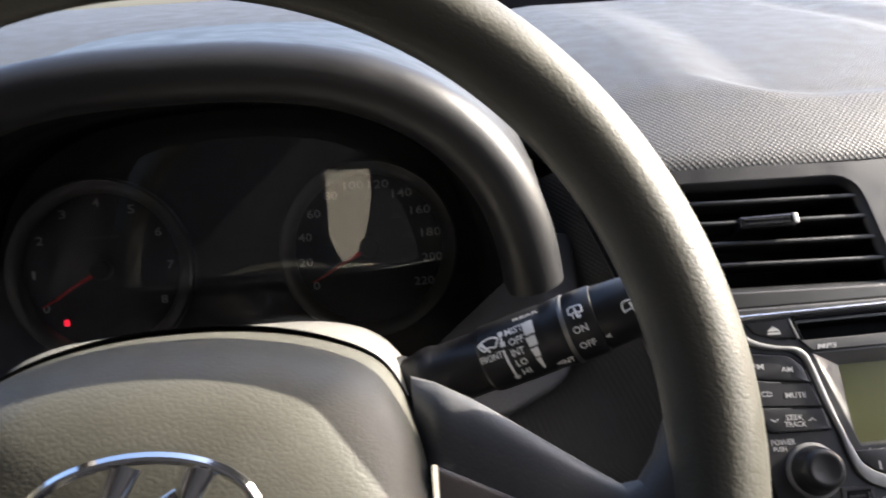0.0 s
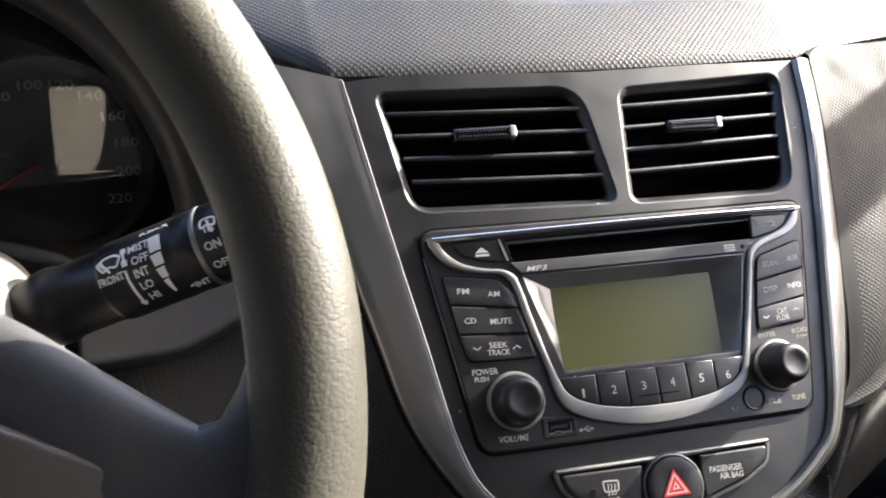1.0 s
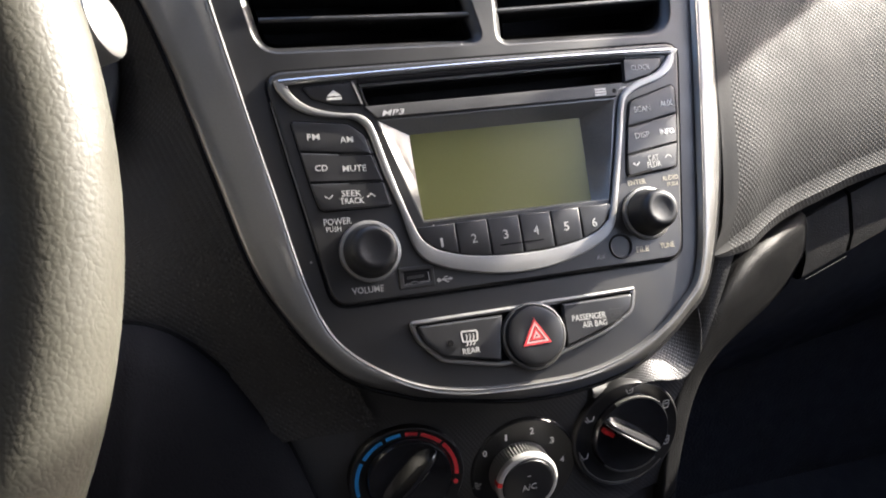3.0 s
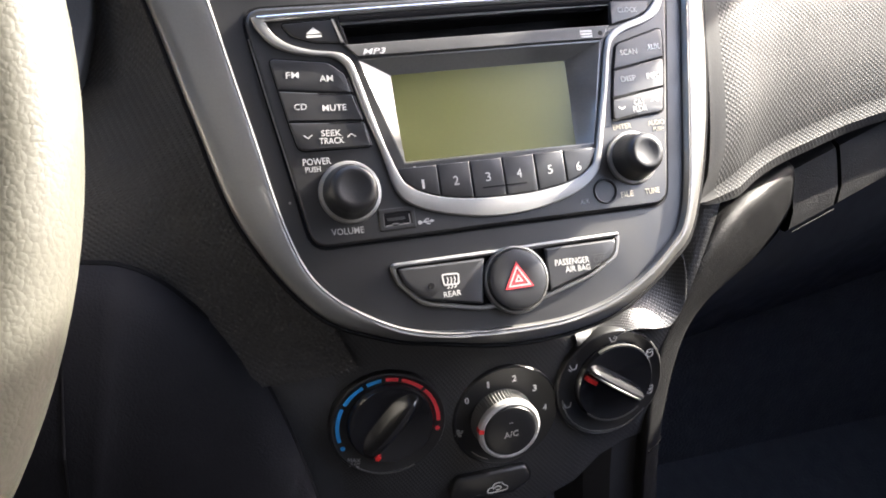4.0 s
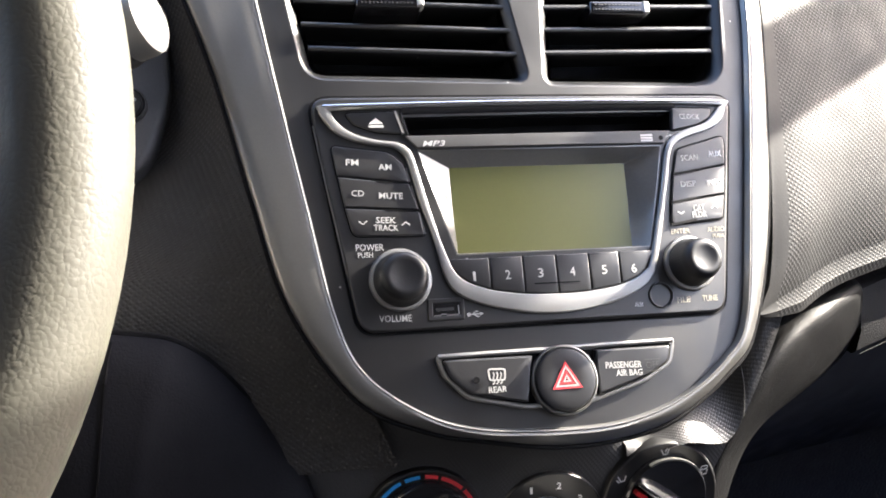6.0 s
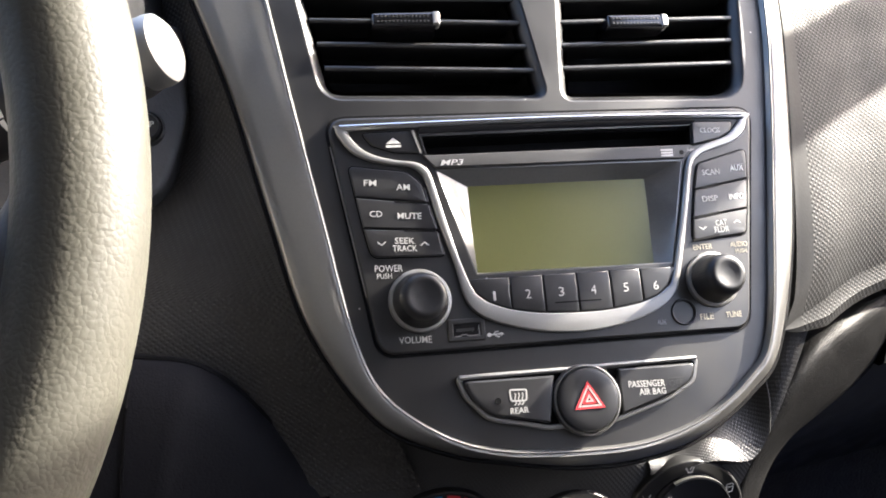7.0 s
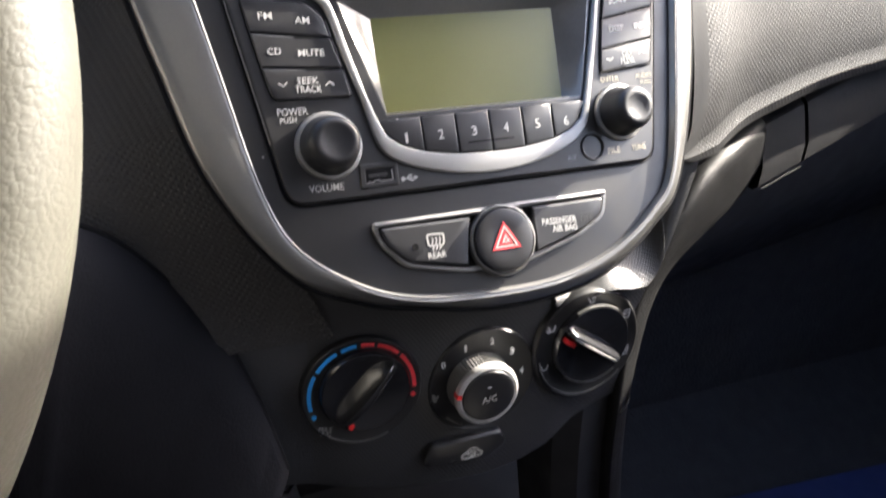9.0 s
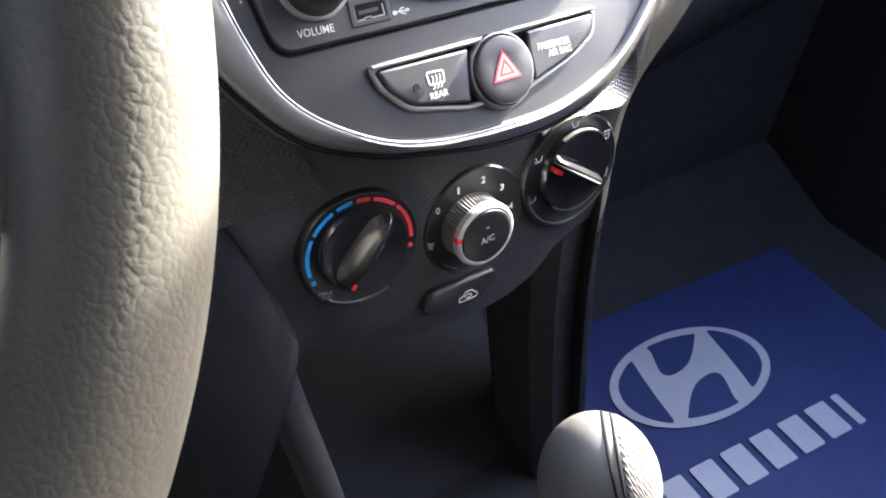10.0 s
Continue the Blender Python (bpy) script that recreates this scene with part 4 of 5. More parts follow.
    for x, y, s in ((71.1, -47.4, -1), (88.4, -45.1, 1)):
        part("seek_mark", stroke(mm((x - 1.7, y - s * 0.6), (x, y + s * 0.6), (x + 1.7, y - s * 0.6)), 0.0005, 0.0031, 0.00322), print_cream, b)
    # display: a sloping frame round a sunken green panel
    win = WINDOW
    glass = rounded(mm((-34.2, -21.2, 0.6), (49.0, -21.0, 0.6), (48.2, -60.8, 0.6), (-34.2, -60.2, 0.6)), 3)
    part("display_frame", skin([[(*q, 0.0021) for q in ccw(win)], [(*q, 0.0021) for q in inset(ccw(win), 0.0006)], [(*q, -0.0055) for q in ccw(glass)]], closed=True, flip=True), lcd_bezel, r, "satin sloping display frame", sharp=25)
    part("display", prism(inset(ccw(glass), -0.0006), -0.009, -0.0050), lcd_green, r, "blank olive green display panel")
    # preset keys
    xs = (-40.2, -22.6, -7.5, 7.8, 23.2, 37.6, 54.6)
    low = lambda x: np.interp(x, [-41, -37, -31.8, -23, -11, 4.3, 20, 35, 44.3, 49.4, 54.6], [-65.4, -71.0, -75.0, -78.2, -80.4, -81.4, -81.3, -79.4, -76.6, -73.0, -65.4])
    for i in range(6):
        a, b = xs[i] + 0.22, xs[i + 1] - 0.22
        o = [(a, -64.4)] + [(x, low(x)) for x in np.linspace(a, b, 8)] + [(b, -64.4)]
        k = part("preset_key", prism(ccw(mm(*o)), 0.001, 0.0034, 0.0005), black_button, r)
        x = (-29.9, -14.8, 0.2, 15.0, 30.1, 44.2)[i]
        lettering(str(i + 1), x / 1000, -0.0723, 0.0024 if i else 0.0011, 0.0040, 0.0035, print_cream, k)
        if i in (2, 3):
            part("key_bar", stroke(mm((-3.2 if i == 2 else a, -77.0), (b if i == 2 else 17.9, -77.0)), 0.0006, 0.0033, 0.0036), black_gap, k)
    # knobs
    def knob(x, y, ring_r, body_r, tall, label):
        k = part("knob_ring", lathe([(ring_r * 0.8, 0.0018), (ring_r, 0.0018), (ring_r, 0.0030), (ring_r - 0.0005, 0.0040), (ring_r - 0.0015, 0.0043), (ring_r - 0.0022, 0.0036), (ring_r - 0.0026, 0.002)], 56), silver_bright, r, label, pose(x, y, 0))
        t = part("knob", lathe([(body_r + 0.0008, 0.002), (body_r + 0.0007, 0.0045), (body_r, 0.0060), (body_r - 0.0006, tall * 0.72, 1), (body_r - 0.0012, tall - 0.0024), (body_r - 0.0022, tall - 0.0007), (body_r - 0.0036, tall), (body_r - 0.0050, tall - 0.0002), (body_r - 0.0062, tall - 0.0006), (0.0005, tall - 0.0009)], 144, ribs=48, rib=0.0003), knob_black, k, "matt black turning knob with a dished cap")
        return t
    knob(-0.0622, -0.0720, 0.0136, 0.0112, 0.0160, "silver ring round the volume knob")
    knob(0.0722, -0.0712, 0.0128, 0.0102, 0.0180, "silver ring round the tuning knob")
    for text, x, y, w, h, m in (("POWER", -74.3, -57.2, 12.0, 2.9, print_cream), ("PUSH", -76.4, -60.4, 6.4, 2.3, print_cream), ("VOLUME", -65.5, -88.3, 14.0, 2.9, print_cream), ("ENTER", 70.0, -55.9, 9.4, 2.4, amber_print), ("AUDIO", 87.9, -55.6, 8.6, 2.4, amber_print), ("PUSH", 88.6, -58.7, 5.4, 2.0, amber_print), ("FILE", 66.9, -87.7, 6.4, 2.7, amber_print), ("TUNE", 80.0, -87.6, 7.6, 2.7, amber_print), ("AUX", 45.1, -88.7, 4.2, 2.1, gray_print), ("CD-IN", 70.3, -9.8, 5.4, 1.3, gray_print)):
        lettering(text, x / 1000, y / 1000, w / 1000, h / 1000, 0.0022, m, r, turn=1 if x > 60 else -2, bold=0.006)
    lettering("MP3", -0.0427, -0.0118, 0.0104, 0.0026, 0.0035, gray_print, r, bold=0.012, slant=0.25)
    bm = bmesh.new()
    for j in range(3):
        prism(mm((55.8, -10.2 - j * 1.3), (61.8, -10.2 - j * 1.3), (61.8, -9.3 - j * 1.3), (55.8, -9.3 - j * 1.3)), 0.0034, 0.00348, bm=bm)
    part("disc_mark", bm, gray_print, r)
    part("reset_hole", prism(circle(0.0660, -0.0111, 0.0011, 16), 0.001, 0.0036), black_gap, r)
    # sockets
    usb = part("usb_port", ring(rounded(mm((-51.4, -80.8, 1), (-35.2, -80.9, 1), (-35.4, -90.6, 1), (-51.8, -90.6, 1))), rounded(mm((-49.0, -83.2, 0.4), (-37.2, -83.2, 0.4), (-37.4, -88.4, 0.4), (-49.2, -88.6, 0.4))), 0.001, 0.0028, 0.0005), black_satin, r, "black usb socket with a metal shell")
    part("socket", prism(mm((-49.2, -88.6), (-37.4, -88.5), (-37.2, -83.0), (-49, -83)), 0.0005, 0.0024), black_gap, usb)
    part("shell_edge", stroke(mm((-48.8, -88.3), (-46, -88.3), (-45.9, -87.8), (-43.4, -87.8), (-43.2, -88.3), (-38.0, -88.2)), 0.0004, 0.0024, 0.0026), silver_bright, usb)
    part("shell_side", stroke(mm((-38.0, -84.2), (-37.9, -88.2)), 0.0004, 0.0024, 0.0026), silver_bright, usb)
    part("tongue", prism(mm((-47.8, -86.4), (-40.0, -86.3), (-40.0, -85.0), (-47.8, -85.1)), 0.002, 0.0026), black_button, usb)
    bm = stroke(mm((-33.6, -88.6), (-28.2, -88.5)), 0.0005, 0.0021, 0.00225)
    stroke(mm((-32.0, -88.6), (-30.6, -87.4), (-29.4, -87.4)), 0.0005, 0.0021, 0.00225, bm=bm)
    stroke(mm((-31.4, -88.6), (-30.0, -89.6), (-29.0, -89.6)), 0.0005, 0.0021, 0.00225, bm=bm)
    prism(mm((-28.6, -89.3), (-27.0, -88.5), (-28.6, -87.7)), 0.0021, 0.00225, bm=bm)
    prism(circle(-0.0336, -0.0886, 0.0009, 12), 0.0021, 0.00225, bm=bm)
    part("usb_mark", bm, print_cream, r)
    jack = part("aux_jack", lathe([(0.0060, 0.0012), (0.0060, 0.0024), (0.0056, 0.0030), (0.0050, 0.0028), (0.0046, 0.0012), (0.0042, -0.0010)], 40, caps=False), black_button, r, "round black audio socket", pose(0.0561, -0.0850, 0))
    part("socket_floor", prism(circle(0, 0, 0.0048, 40), -0.0016, -0.0008), black_gap, jack)
    part("inner_ring", lathe([(0.0036, -0.0010), (0.0036, 0.0012), (0.0033, 0.0017), (0.0026, 0.0016), (0.0022, 0.0008), (0.0021, -0.0008)], 32, caps=False), slot_gray, jack)


radio()


def switch_bar():
    s = thing("switch_bar", STACK, "black switch bar with silver edging round a hazard button", "switch panel")
    out = rounded(mm((-50.6, -104.6, 3), (-2, -104.9, 1), (18, -104.6, 1), (60.4, -104.4, 3), (57.2, -116, 8), (44, -123, 20), (18, -130.0, 20), (-12, -130.6, 20), (-38, -124.4, 12), (-47.4, -114.0, 8)))
    part("silver_edge", ring(out, inset(ccw(out), 0.0022), 0.0, 0.0022, 0.0006), silver, s, "thin silver edging")
    part("top_edge", sweep([(x, y, 0.002) for x, y in mm((-48.5, -105.7), (-2, -105.9), (18, -105.6), (58.6, -105.5))], lambda t: circle(0, 0, 0.0011, 8)), silver_bright, s)
    part("well", prism(inset(ccw(out), 0.0020), -0.002, 0.0004), black_gap, s)
    def half(pts, label):
        return part("rocker", prism(rounded(mm(*pts)), 0.0, 0.0034, 0.0011), black_button, s, label)
    a = half(((-47.2, -107.3, 1.5), (-7.4, -107.9, 0.6), (-11.0, -127.6, 0.6), (-37.0, -122.4, 8), (-44.4, -115.4, 6)), "black rear demister switch")
    b = half(((21.5, -107.4, 0.6), (57.4, -107.5, 2), (54.8, -115.2, 6), (44, -120.6, 12), (21.0, -127.0, 0.6)), "black airbag indicator panel")
    bm = stroke(rounded(mm((-27.4, -117.2, 1.0), (-20.8, -117.4, 1.0), (-20.4, -112.9, 1.0), (-27.8, -112.5, 1.0))), 0.0007, 0.0034, 0.00352, closed=True)
    for x in (-25.7, -24.1, -22.5):
        stroke(spline(mm((x, -114.0), (x + 0.3, -115.2), (x - 0.2, -116.6), (x + 0.3, -118.2), (x - 0.6, -119.0)), 4), 0.0005, 0.0035, 0.00362, bm=bm)
    part("demister_mark", bm, print_cream, a)
    lettering("REAR", -0.0243, -0.1213, 0.0080, 0.0025, 0.0035, print_cream, a, bold=0.010)
    part("indicator", prism(circle(-0.0332, -0.1167, 0.0014, 14), 0.003, 0.0036), black_gap, a)
    lettering("PASSENGER", 0.0336, -0.1149, 0.0168, 0.0029, 0.0035, print_cream, b, turn=-2, bold=0.012)
    lettering("AIR BAG", 0.0358, -0.1184, 0.0122, 0.0028, 0.0035, print_cream, b, turn=-2, bold=0.012)
    lettering("OFF", 0.0472, -0.1158, 0.0064, 0.0030, 0.0035, dim_print, b)
    for y in (-0.1134, -0.1184):
        part("indicator_line", stroke([(0.0436, y), (0.0510, y)], 0.0004, 0.0034, 0.0035), dim_print, b)
    h = part("hazard_ring", lathe([(0.0152, -0.001), (0.0152, 0.0030), (0.0148, 0.0041), (0.0142, 0.0043), (0.0137, 0.0036)], 56), silver, s, "silver ring round the hazard button", pose(0.0059, -0.1194, 0))
    cap = part("hazard_button", lathe([(0.0138, 0.002), (0.0138, 0.0040), (0.0130, 0.0056), (0.0116, 0.0060), (0.0006, 0.0055)], 56), black_button, h, "round black hazard button")
    for size, width, m, z in ((0.0078, 0.0013, red_print, 0.0061), (0.0062, 0.0007, pink_print, 0.0062), (0.0038, 0.0009, red_print, 0.0061), (0.0022, 0.0006, pink_print, 0.0062)):
        tri = [(-0.866 * size, -0.5 * size), (0.866 * size, -0.5 * size), (0, size)]
        part("hazard_mark", ring(np.array(tri), np.array(tri) * (1 - 2 * width / size), 0.0050, z), m, cap)


switch_bar()


# ---- climate controls ----
bowed(("centre_panel", "air_vent", "radio", "car_radio", "switch_bar"))


def climate():
    c = thing("climate_panel", CLIMATE, "dark woven-grain climate panel with three round dials", "climate controls")
    bow = lambda u: -1.3 * max(0.0, abs(u - 0.012) - 0.03) ** 2 - 0.10 * max(0.0, -0.06 - u)
    cols = []
    for u in np.linspace(-0.104, 0.089, 41):
        low = np.interp(u, [-0.104, -0.0775, -0.0378, -0.01, 0.011, 0.03, 0.0463, 0.060, 0.075, 0.098], [-0.050, -0.0480, -0.0575, -0.0620, -0.0630, -0.0605, -0.054, -0.042, -0.036, -0.034])
        top = 0.075
        col = [(u + 0.024 * max(0, min(1, (top + (low - top) * k - 0.012) / 0.05)) * max(0, (u - 0.03) / 0.06), top + (low - top) * k, bow(u) - 0.004 * max(0, (k - 0.75) / 0.25) ** 2 - 0.012 * max(0, 0.45 - k) - 0.022 * max(0, min(1, (u - 0.036) / 0.02)) * max(0, min(1, (top + (low - top) * k - 0.030) / 0.012))) for k in np.linspace(0, 1, 22)]
        col += [(u, low - 0.0015, bow(u) - 0.007), (u, low - 0.001, bow(u) - 0.02), (u, low + 0.004, bow(u) - 0.06)]
        cols.append(col)
    part("panel", skin(np.array(cols[6:]).transpose(1, 0, 2)), weave, c)
    part("side_panel", skin(np.array(cols[:7]).transpose(1, 0, 2)), dash_smooth, c, "smooth dark panel beside the dials")

    # ribbed piece that fills the corner between the silver frame and the padded side
    upper = spline([on_stack(u / 1000, v / 1000, w / 1000) for u, v, w in ((121.5, -30, -8), (116.5, -62, -16), (110, -88, -26), (100, -108, -40), (82, -125, -46), (60, -139, -42), (40, -143, -34))], 6)
    lower = spline([(0.139, -0.024, 0.528), (0.126, -0.038, 0.505), (0.109, -0.0505, 0.478), (0.0975, -0.0575, 0.4595), (0.085, -0.0605, 0.4540), (0.066, -0.0610, 0.4535), (0.042, -0.0605, 0.4545)], 6)
    rows = []
    for k in np.linspace(0, 1, 9):
        row = upper * (1 - k) + lower * k + np.array((0.0015, -0.0035, 0.001)) * math.sin(k * math.pi)
        row[:, 2] += (0.0055 * np.exp(-(((row[:, 0] - 0.074) / 0.014) ** 2)) - 0.006 * np.exp(-(((row[:, 0] - 0.110) / 0.014) ** 2))) * min(1.0, k * 3)
        rows.append(row)
    rows.append(lower + np.array((0.004, 0.012, -0.002)))
    part("corner_piece", skin(np.array(rows)), weave, c, "", CLIMATE.inverted())
    part("corner_seam", sweep([row[14] + np.array((-0.0004, -0.0006, 0.0004)) for row in rows[3:9]], lambda s: circle(0, 0, 0.0003, 6)), knob_gray, c, "fine pale seam across the corner", CLIMATE.inverted())

    def dial_base(x, y, r, w, tilt=0):
        m = pose(x, y, bow(x) + w, 0, tilt, 0)
        b = part("dial_base", lathe([(r + 0.0012, -0.008), (r + 0.0010, 0.0), (r + 0.0003, 0.0012), (r - 0.0004, 0.0014), (r - 0.0010, 0.0010), (0.002, 0.0008)], 64), black_satin, c, "", m)
        return b

    # temperature
    t = dial_base(-0.0528, 0.0032, 0.0268, 0.0005, -4.5)
    r, z = 0.0240, 0.0010
    bits = [(90, 76, red_print), (72, 46, red_print), (42, -3, red_print), (112, 95, blue_print), (146, 117, blue_print), (194, 151, blue_print)]
    for a0, a1, m in bits:
        part("scale_arc", stroke([(r * math.cos(a), r * math.sin(a)) for a in np.radians(np.linspace(a0, a1, 14))], 0.0018, z, z + 0.0003), m, t)
    for a, m in ((-13, red_print), (203, blue_print)):
        part("scale_dot", prism(circle(r * math.cos(radians(a)), r * math.sin(radians(a)), 0.0012, 16), z, z + 0.0003), m, t)
    for i, (w, dy) in enumerate(((0.0062, 0), (0.0048, -0.0026))):
        lettering("MAX" if not i else "A/C", -0.0172, -0.0165 + dy, w, 0.0020, z + 0.0002, gray_print, t, turn=-12)
    part("base_line", stroke([(0.0262 * math.cos(a), 0.0262 * math.sin(a)) for a in np.radians(np.linspace(232, 296, 16))], 0.0006, 0.0010, 0.0019), silver, t)

    def grip(parent, radius, tall, angle, wide, aside, at=(0.0, 0.0), mark=0.56):
        # a low gloss dial with a bowl on either side of a blade that runs across it
        k = part("dial_knob", lathe([(radius + 0.0010, 0.0008), (radius + 0.0004, 0.0030), (radius - 0.0004, 0.0042), (radius - 0.0020, 0.0040), (radius * 0.7, 0.0026), (0.001, 0.0022)], 64), dial_black, parent, "gloss black dial with a raised grip", pose(*at, 0))
        rows = []
        for s in np.linspace(-1, 1, 21):
            half = wide * (1 - 0.30 * abs(s) ** 3) + 0.0005
            crest = 0.0040 + (tall - 0.0040) * (1 - abs(s) ** 2.6) ** 0.6 if abs(s) < 0.999 else 0.0032
            sec = [(-half * 2.3, 0.0022), (-half * 1.25, 0.35 * crest + 0.0018), (-half * 0.75, 0.8 * crest), (-half * 0.50, crest - 0.0003), (-half * 0.25, crest), (half * 0.25, crest), (half * 0.50, crest - 0.0003), (half * 0.75, 0.8 * crest), (half * 1.25, 0.35 * crest + 0.0018), (half * 2.3, 0.0022)]
            rows.append([(s * (radius - 0.0006), a, h) for a, h in sec])
        g = part("grip", skin(rows, flip=True), dial_black, k, "", pose(0, 0, 0, 0, 0, angle))
        part("pointer", prism(rounded([(radius * mark, -0.0011, 0.0003), (radius * 0.88, -0.0011, 0.0003), (radius * 0.88, 0.0011, 0.0003), (radius * mark, 0.0011, 0.0003)]), 0.002, 0.0066), needle_red, g, "red pointer mark", pose(0, aside, 0))
        return g

    grip(t, 0.0200, 0.0115, 229, 0.0024, 0.0042, (0.0012, 0.0010), 0.76)
    # fan, with a push button in the middle
    f = dial_base(0.0060, -0.0040, 0.0268, -0.0004)
    for text, x, y in (("0", -14.3, 8.8), ("1", -3.4, 15.3), ("2", 10.0, 16.4), ("3", 20.6, 9.0), ("4", 26.2, -3.0)):
        lettering(text, x / 1000 - 0.0060, y / 1000 + 0.0040, 0.0012 if text == "1" else 0.0022, 0.0034, 0.0013, white_print, f, turn={"0": 6, "1": 3}.get(text, 0), bold=0.015)
    bm = bmesh.new()
    for a in (20, 110, 200, 290):
        stroke(spline([(0, 0), (0.0012 * math.cos(radians(a - 30)), 0.0012 * math.sin(radians(a - 30))), (0.0022 * math.cos(radians(a + 15)), 0.0022 * math.sin(radians(a + 15)))], 4), 0.0009, 0.0010, 0.00125, bm=bm)
    part("fan_mark", bm, gray_print, f, "", pose(-0.0245, -0.0045, 0))
    part("base_line", stroke([(0.0245 * math.cos(a), 0.0245 * math.sin(a)) for a in np.radians(np.linspace(222, 246, 10))], 0.0005, 0.0012, 0.0016), silver, f)
    k = part("fan_knob", lathe([(0.0160, 0.001), (0.0156, 0.004, 1), (0.0150, 0.0105, 1), (0.0148, 0.0115)], 360, ribs=60, rib=0.0009), silver_bright, f, "ribbed silver fan dial", pose(-0.0026, -0.0003, -0.0010))
    part("silver_collar", lathe([(0.0144, 0.0100), (0.0156, 0.0108), (0.0158, 0.0124), (0.0154, 0.0138), (0.0142, 0.0145), (0.0133, 0.0142), (0.0131, 0.0125)], 64), collar_silver, k, "bright silver collar")
    cap = part("push_button", lathe([(0.0134, 0.010), (0.0134, 0.0140), (0.0128, 0.0149), (0.0114, 0.0153), (0.0005, 0.0151)], 56), black_button, k, "round black push button")
    lettering("A/C", 0.0, -0.0014, 0.0074, 0.0032, 0.0153, print_cream, cap, turn=4, bold=0.008)
    part("indicator", stroke([(-0.0009, 0.0048), (0.0009, 0.0048)], 0.0004, 0.0151, 0.0154), gray_print, cap)
    part("pointer", prism(rounded([(-0.0160, -0.001, 0.0003), (-0.0136, -0.001, 0.0003), (-0.0136, 0.0012, 0.0003), (-0.0160, 0.0012, 0.0003)]), 0.0105, 0.01465), needle_red, k, "red pointer mark", pose(0, 0, 0, 0, 0, -8))
    # air direction
    d = dial_base(0.0610, 0.0040, 0.0288, 0.0012, 1.5)
    for i, a in enumerate((147.5, 89, 29, -22, 198)):
        m = pose(0.0246 * math.cos(radians(a)), 0.0246 * math.sin(radians(a)), 0)
        bm = stroke(mm((-2.0, 1.4), (-0.6, -1.2), (1.4, -1.0), (2.0, 1.4)), 0.0006, 0.0010, 0.00125)
        stroke(mm((0.2, 0.2), (1.2, 1.8)) if i % 2 else mm((-2.6, -0.4), (-1.2, -1.8)), 0.0006, 0.0010, 0.00125, bm=bm)
        if i in (2, 3):
            stroke(rounded(mm((-1.8, 1.2, 0.3), (1.6, 1.6, 0.3), (2.2, 3.2, 0.3), (-1.2, 3.0, 0.3)), 2), 0.0005, 0.0010, 0.00125, closed=True, bm=bm)
        part("airflow_mark", bm, gray_print, d, "", m)
    part("base_line", stroke([(0.0268 * math.cos(a), 0.0268 * math.sin(a)) for a in np.radians(np.linspace(188, 318, 26))], 0.0006, 0.0016, 0.0021), silver, d)
    g = grip(d, 0.0205, 0.0110, 144.6, 0.0014, 0.0042, (0.0016, 0.0014))
    # silver lines painted as highlights on the gloss black grip and rim
    part("grip_edge", sweep([(s * 0.0185, 0.0008, 0.0040 + 0.0070 * (1 - abs(s) ** 2.6) ** 0.6) for s in np.linspace(-0.98, 0.98, 15)], lambda s: circle(0, 0, 0.0005, 8)), silver_bright, g, "silver line painting a glint along the grip")
    for a0, a1 in ((225, 310), (40, 118)):
        part("knob_edge", stroke([(0.0016 + 0.0206 * math.cos(a), 0.0014 + 0.0206 * math.sin(a)) for a in np.radians(np.linspace(a0, a1, 20))], 0.0009, 0.0020, 0.0044), silver, d, "thin silver arc painting a glint on the dial's rim")
    # recirculation switch
    w = bow(0)
    b = part("recirculation_switch", prism(rounded(mm((-26, -45.0, 5), (9, -48.2, 7), (20.0, -41.0, 5), (15.5, -32.6, 5), (-21.5, -32.6, 5))), w - 0.006, w + 0.0042, 0.0022), black_button, c, "pill shaped black recirculation switch")
    car = spline(mm((-4.6, -42.4), (-4.2, -40.4), (-2.2, -39.8), (-0.8, -38.0), (2.6, -38.0), (4.2, -39.8), (5.6, -40.6), (5.6, -42.4), (2.8, -42.8), (-2.4, -42.9)), 3, True)
    bm = stroke(car, 0.0006, w + 0.0042, w + 0.00435, closed=True)
    stroke(spline(mm((-1.8, -41.0), (0, -39.6), (2.4, -40.4), (1.4, -41.8), (-0.4, -41.6)), 3), 0.0006, w + 0.0042, w + 0.00435, bm=bm)
    part("car_mark", bm, print_cream, b, "", pose(-0.0006, -0.0014, 0))
    part("indicator", stroke(mm((-11, -44.2), (-9, -44.4)), 0.0005, w + 0.0042, w + 0.0044), dim_print, b)


climate()


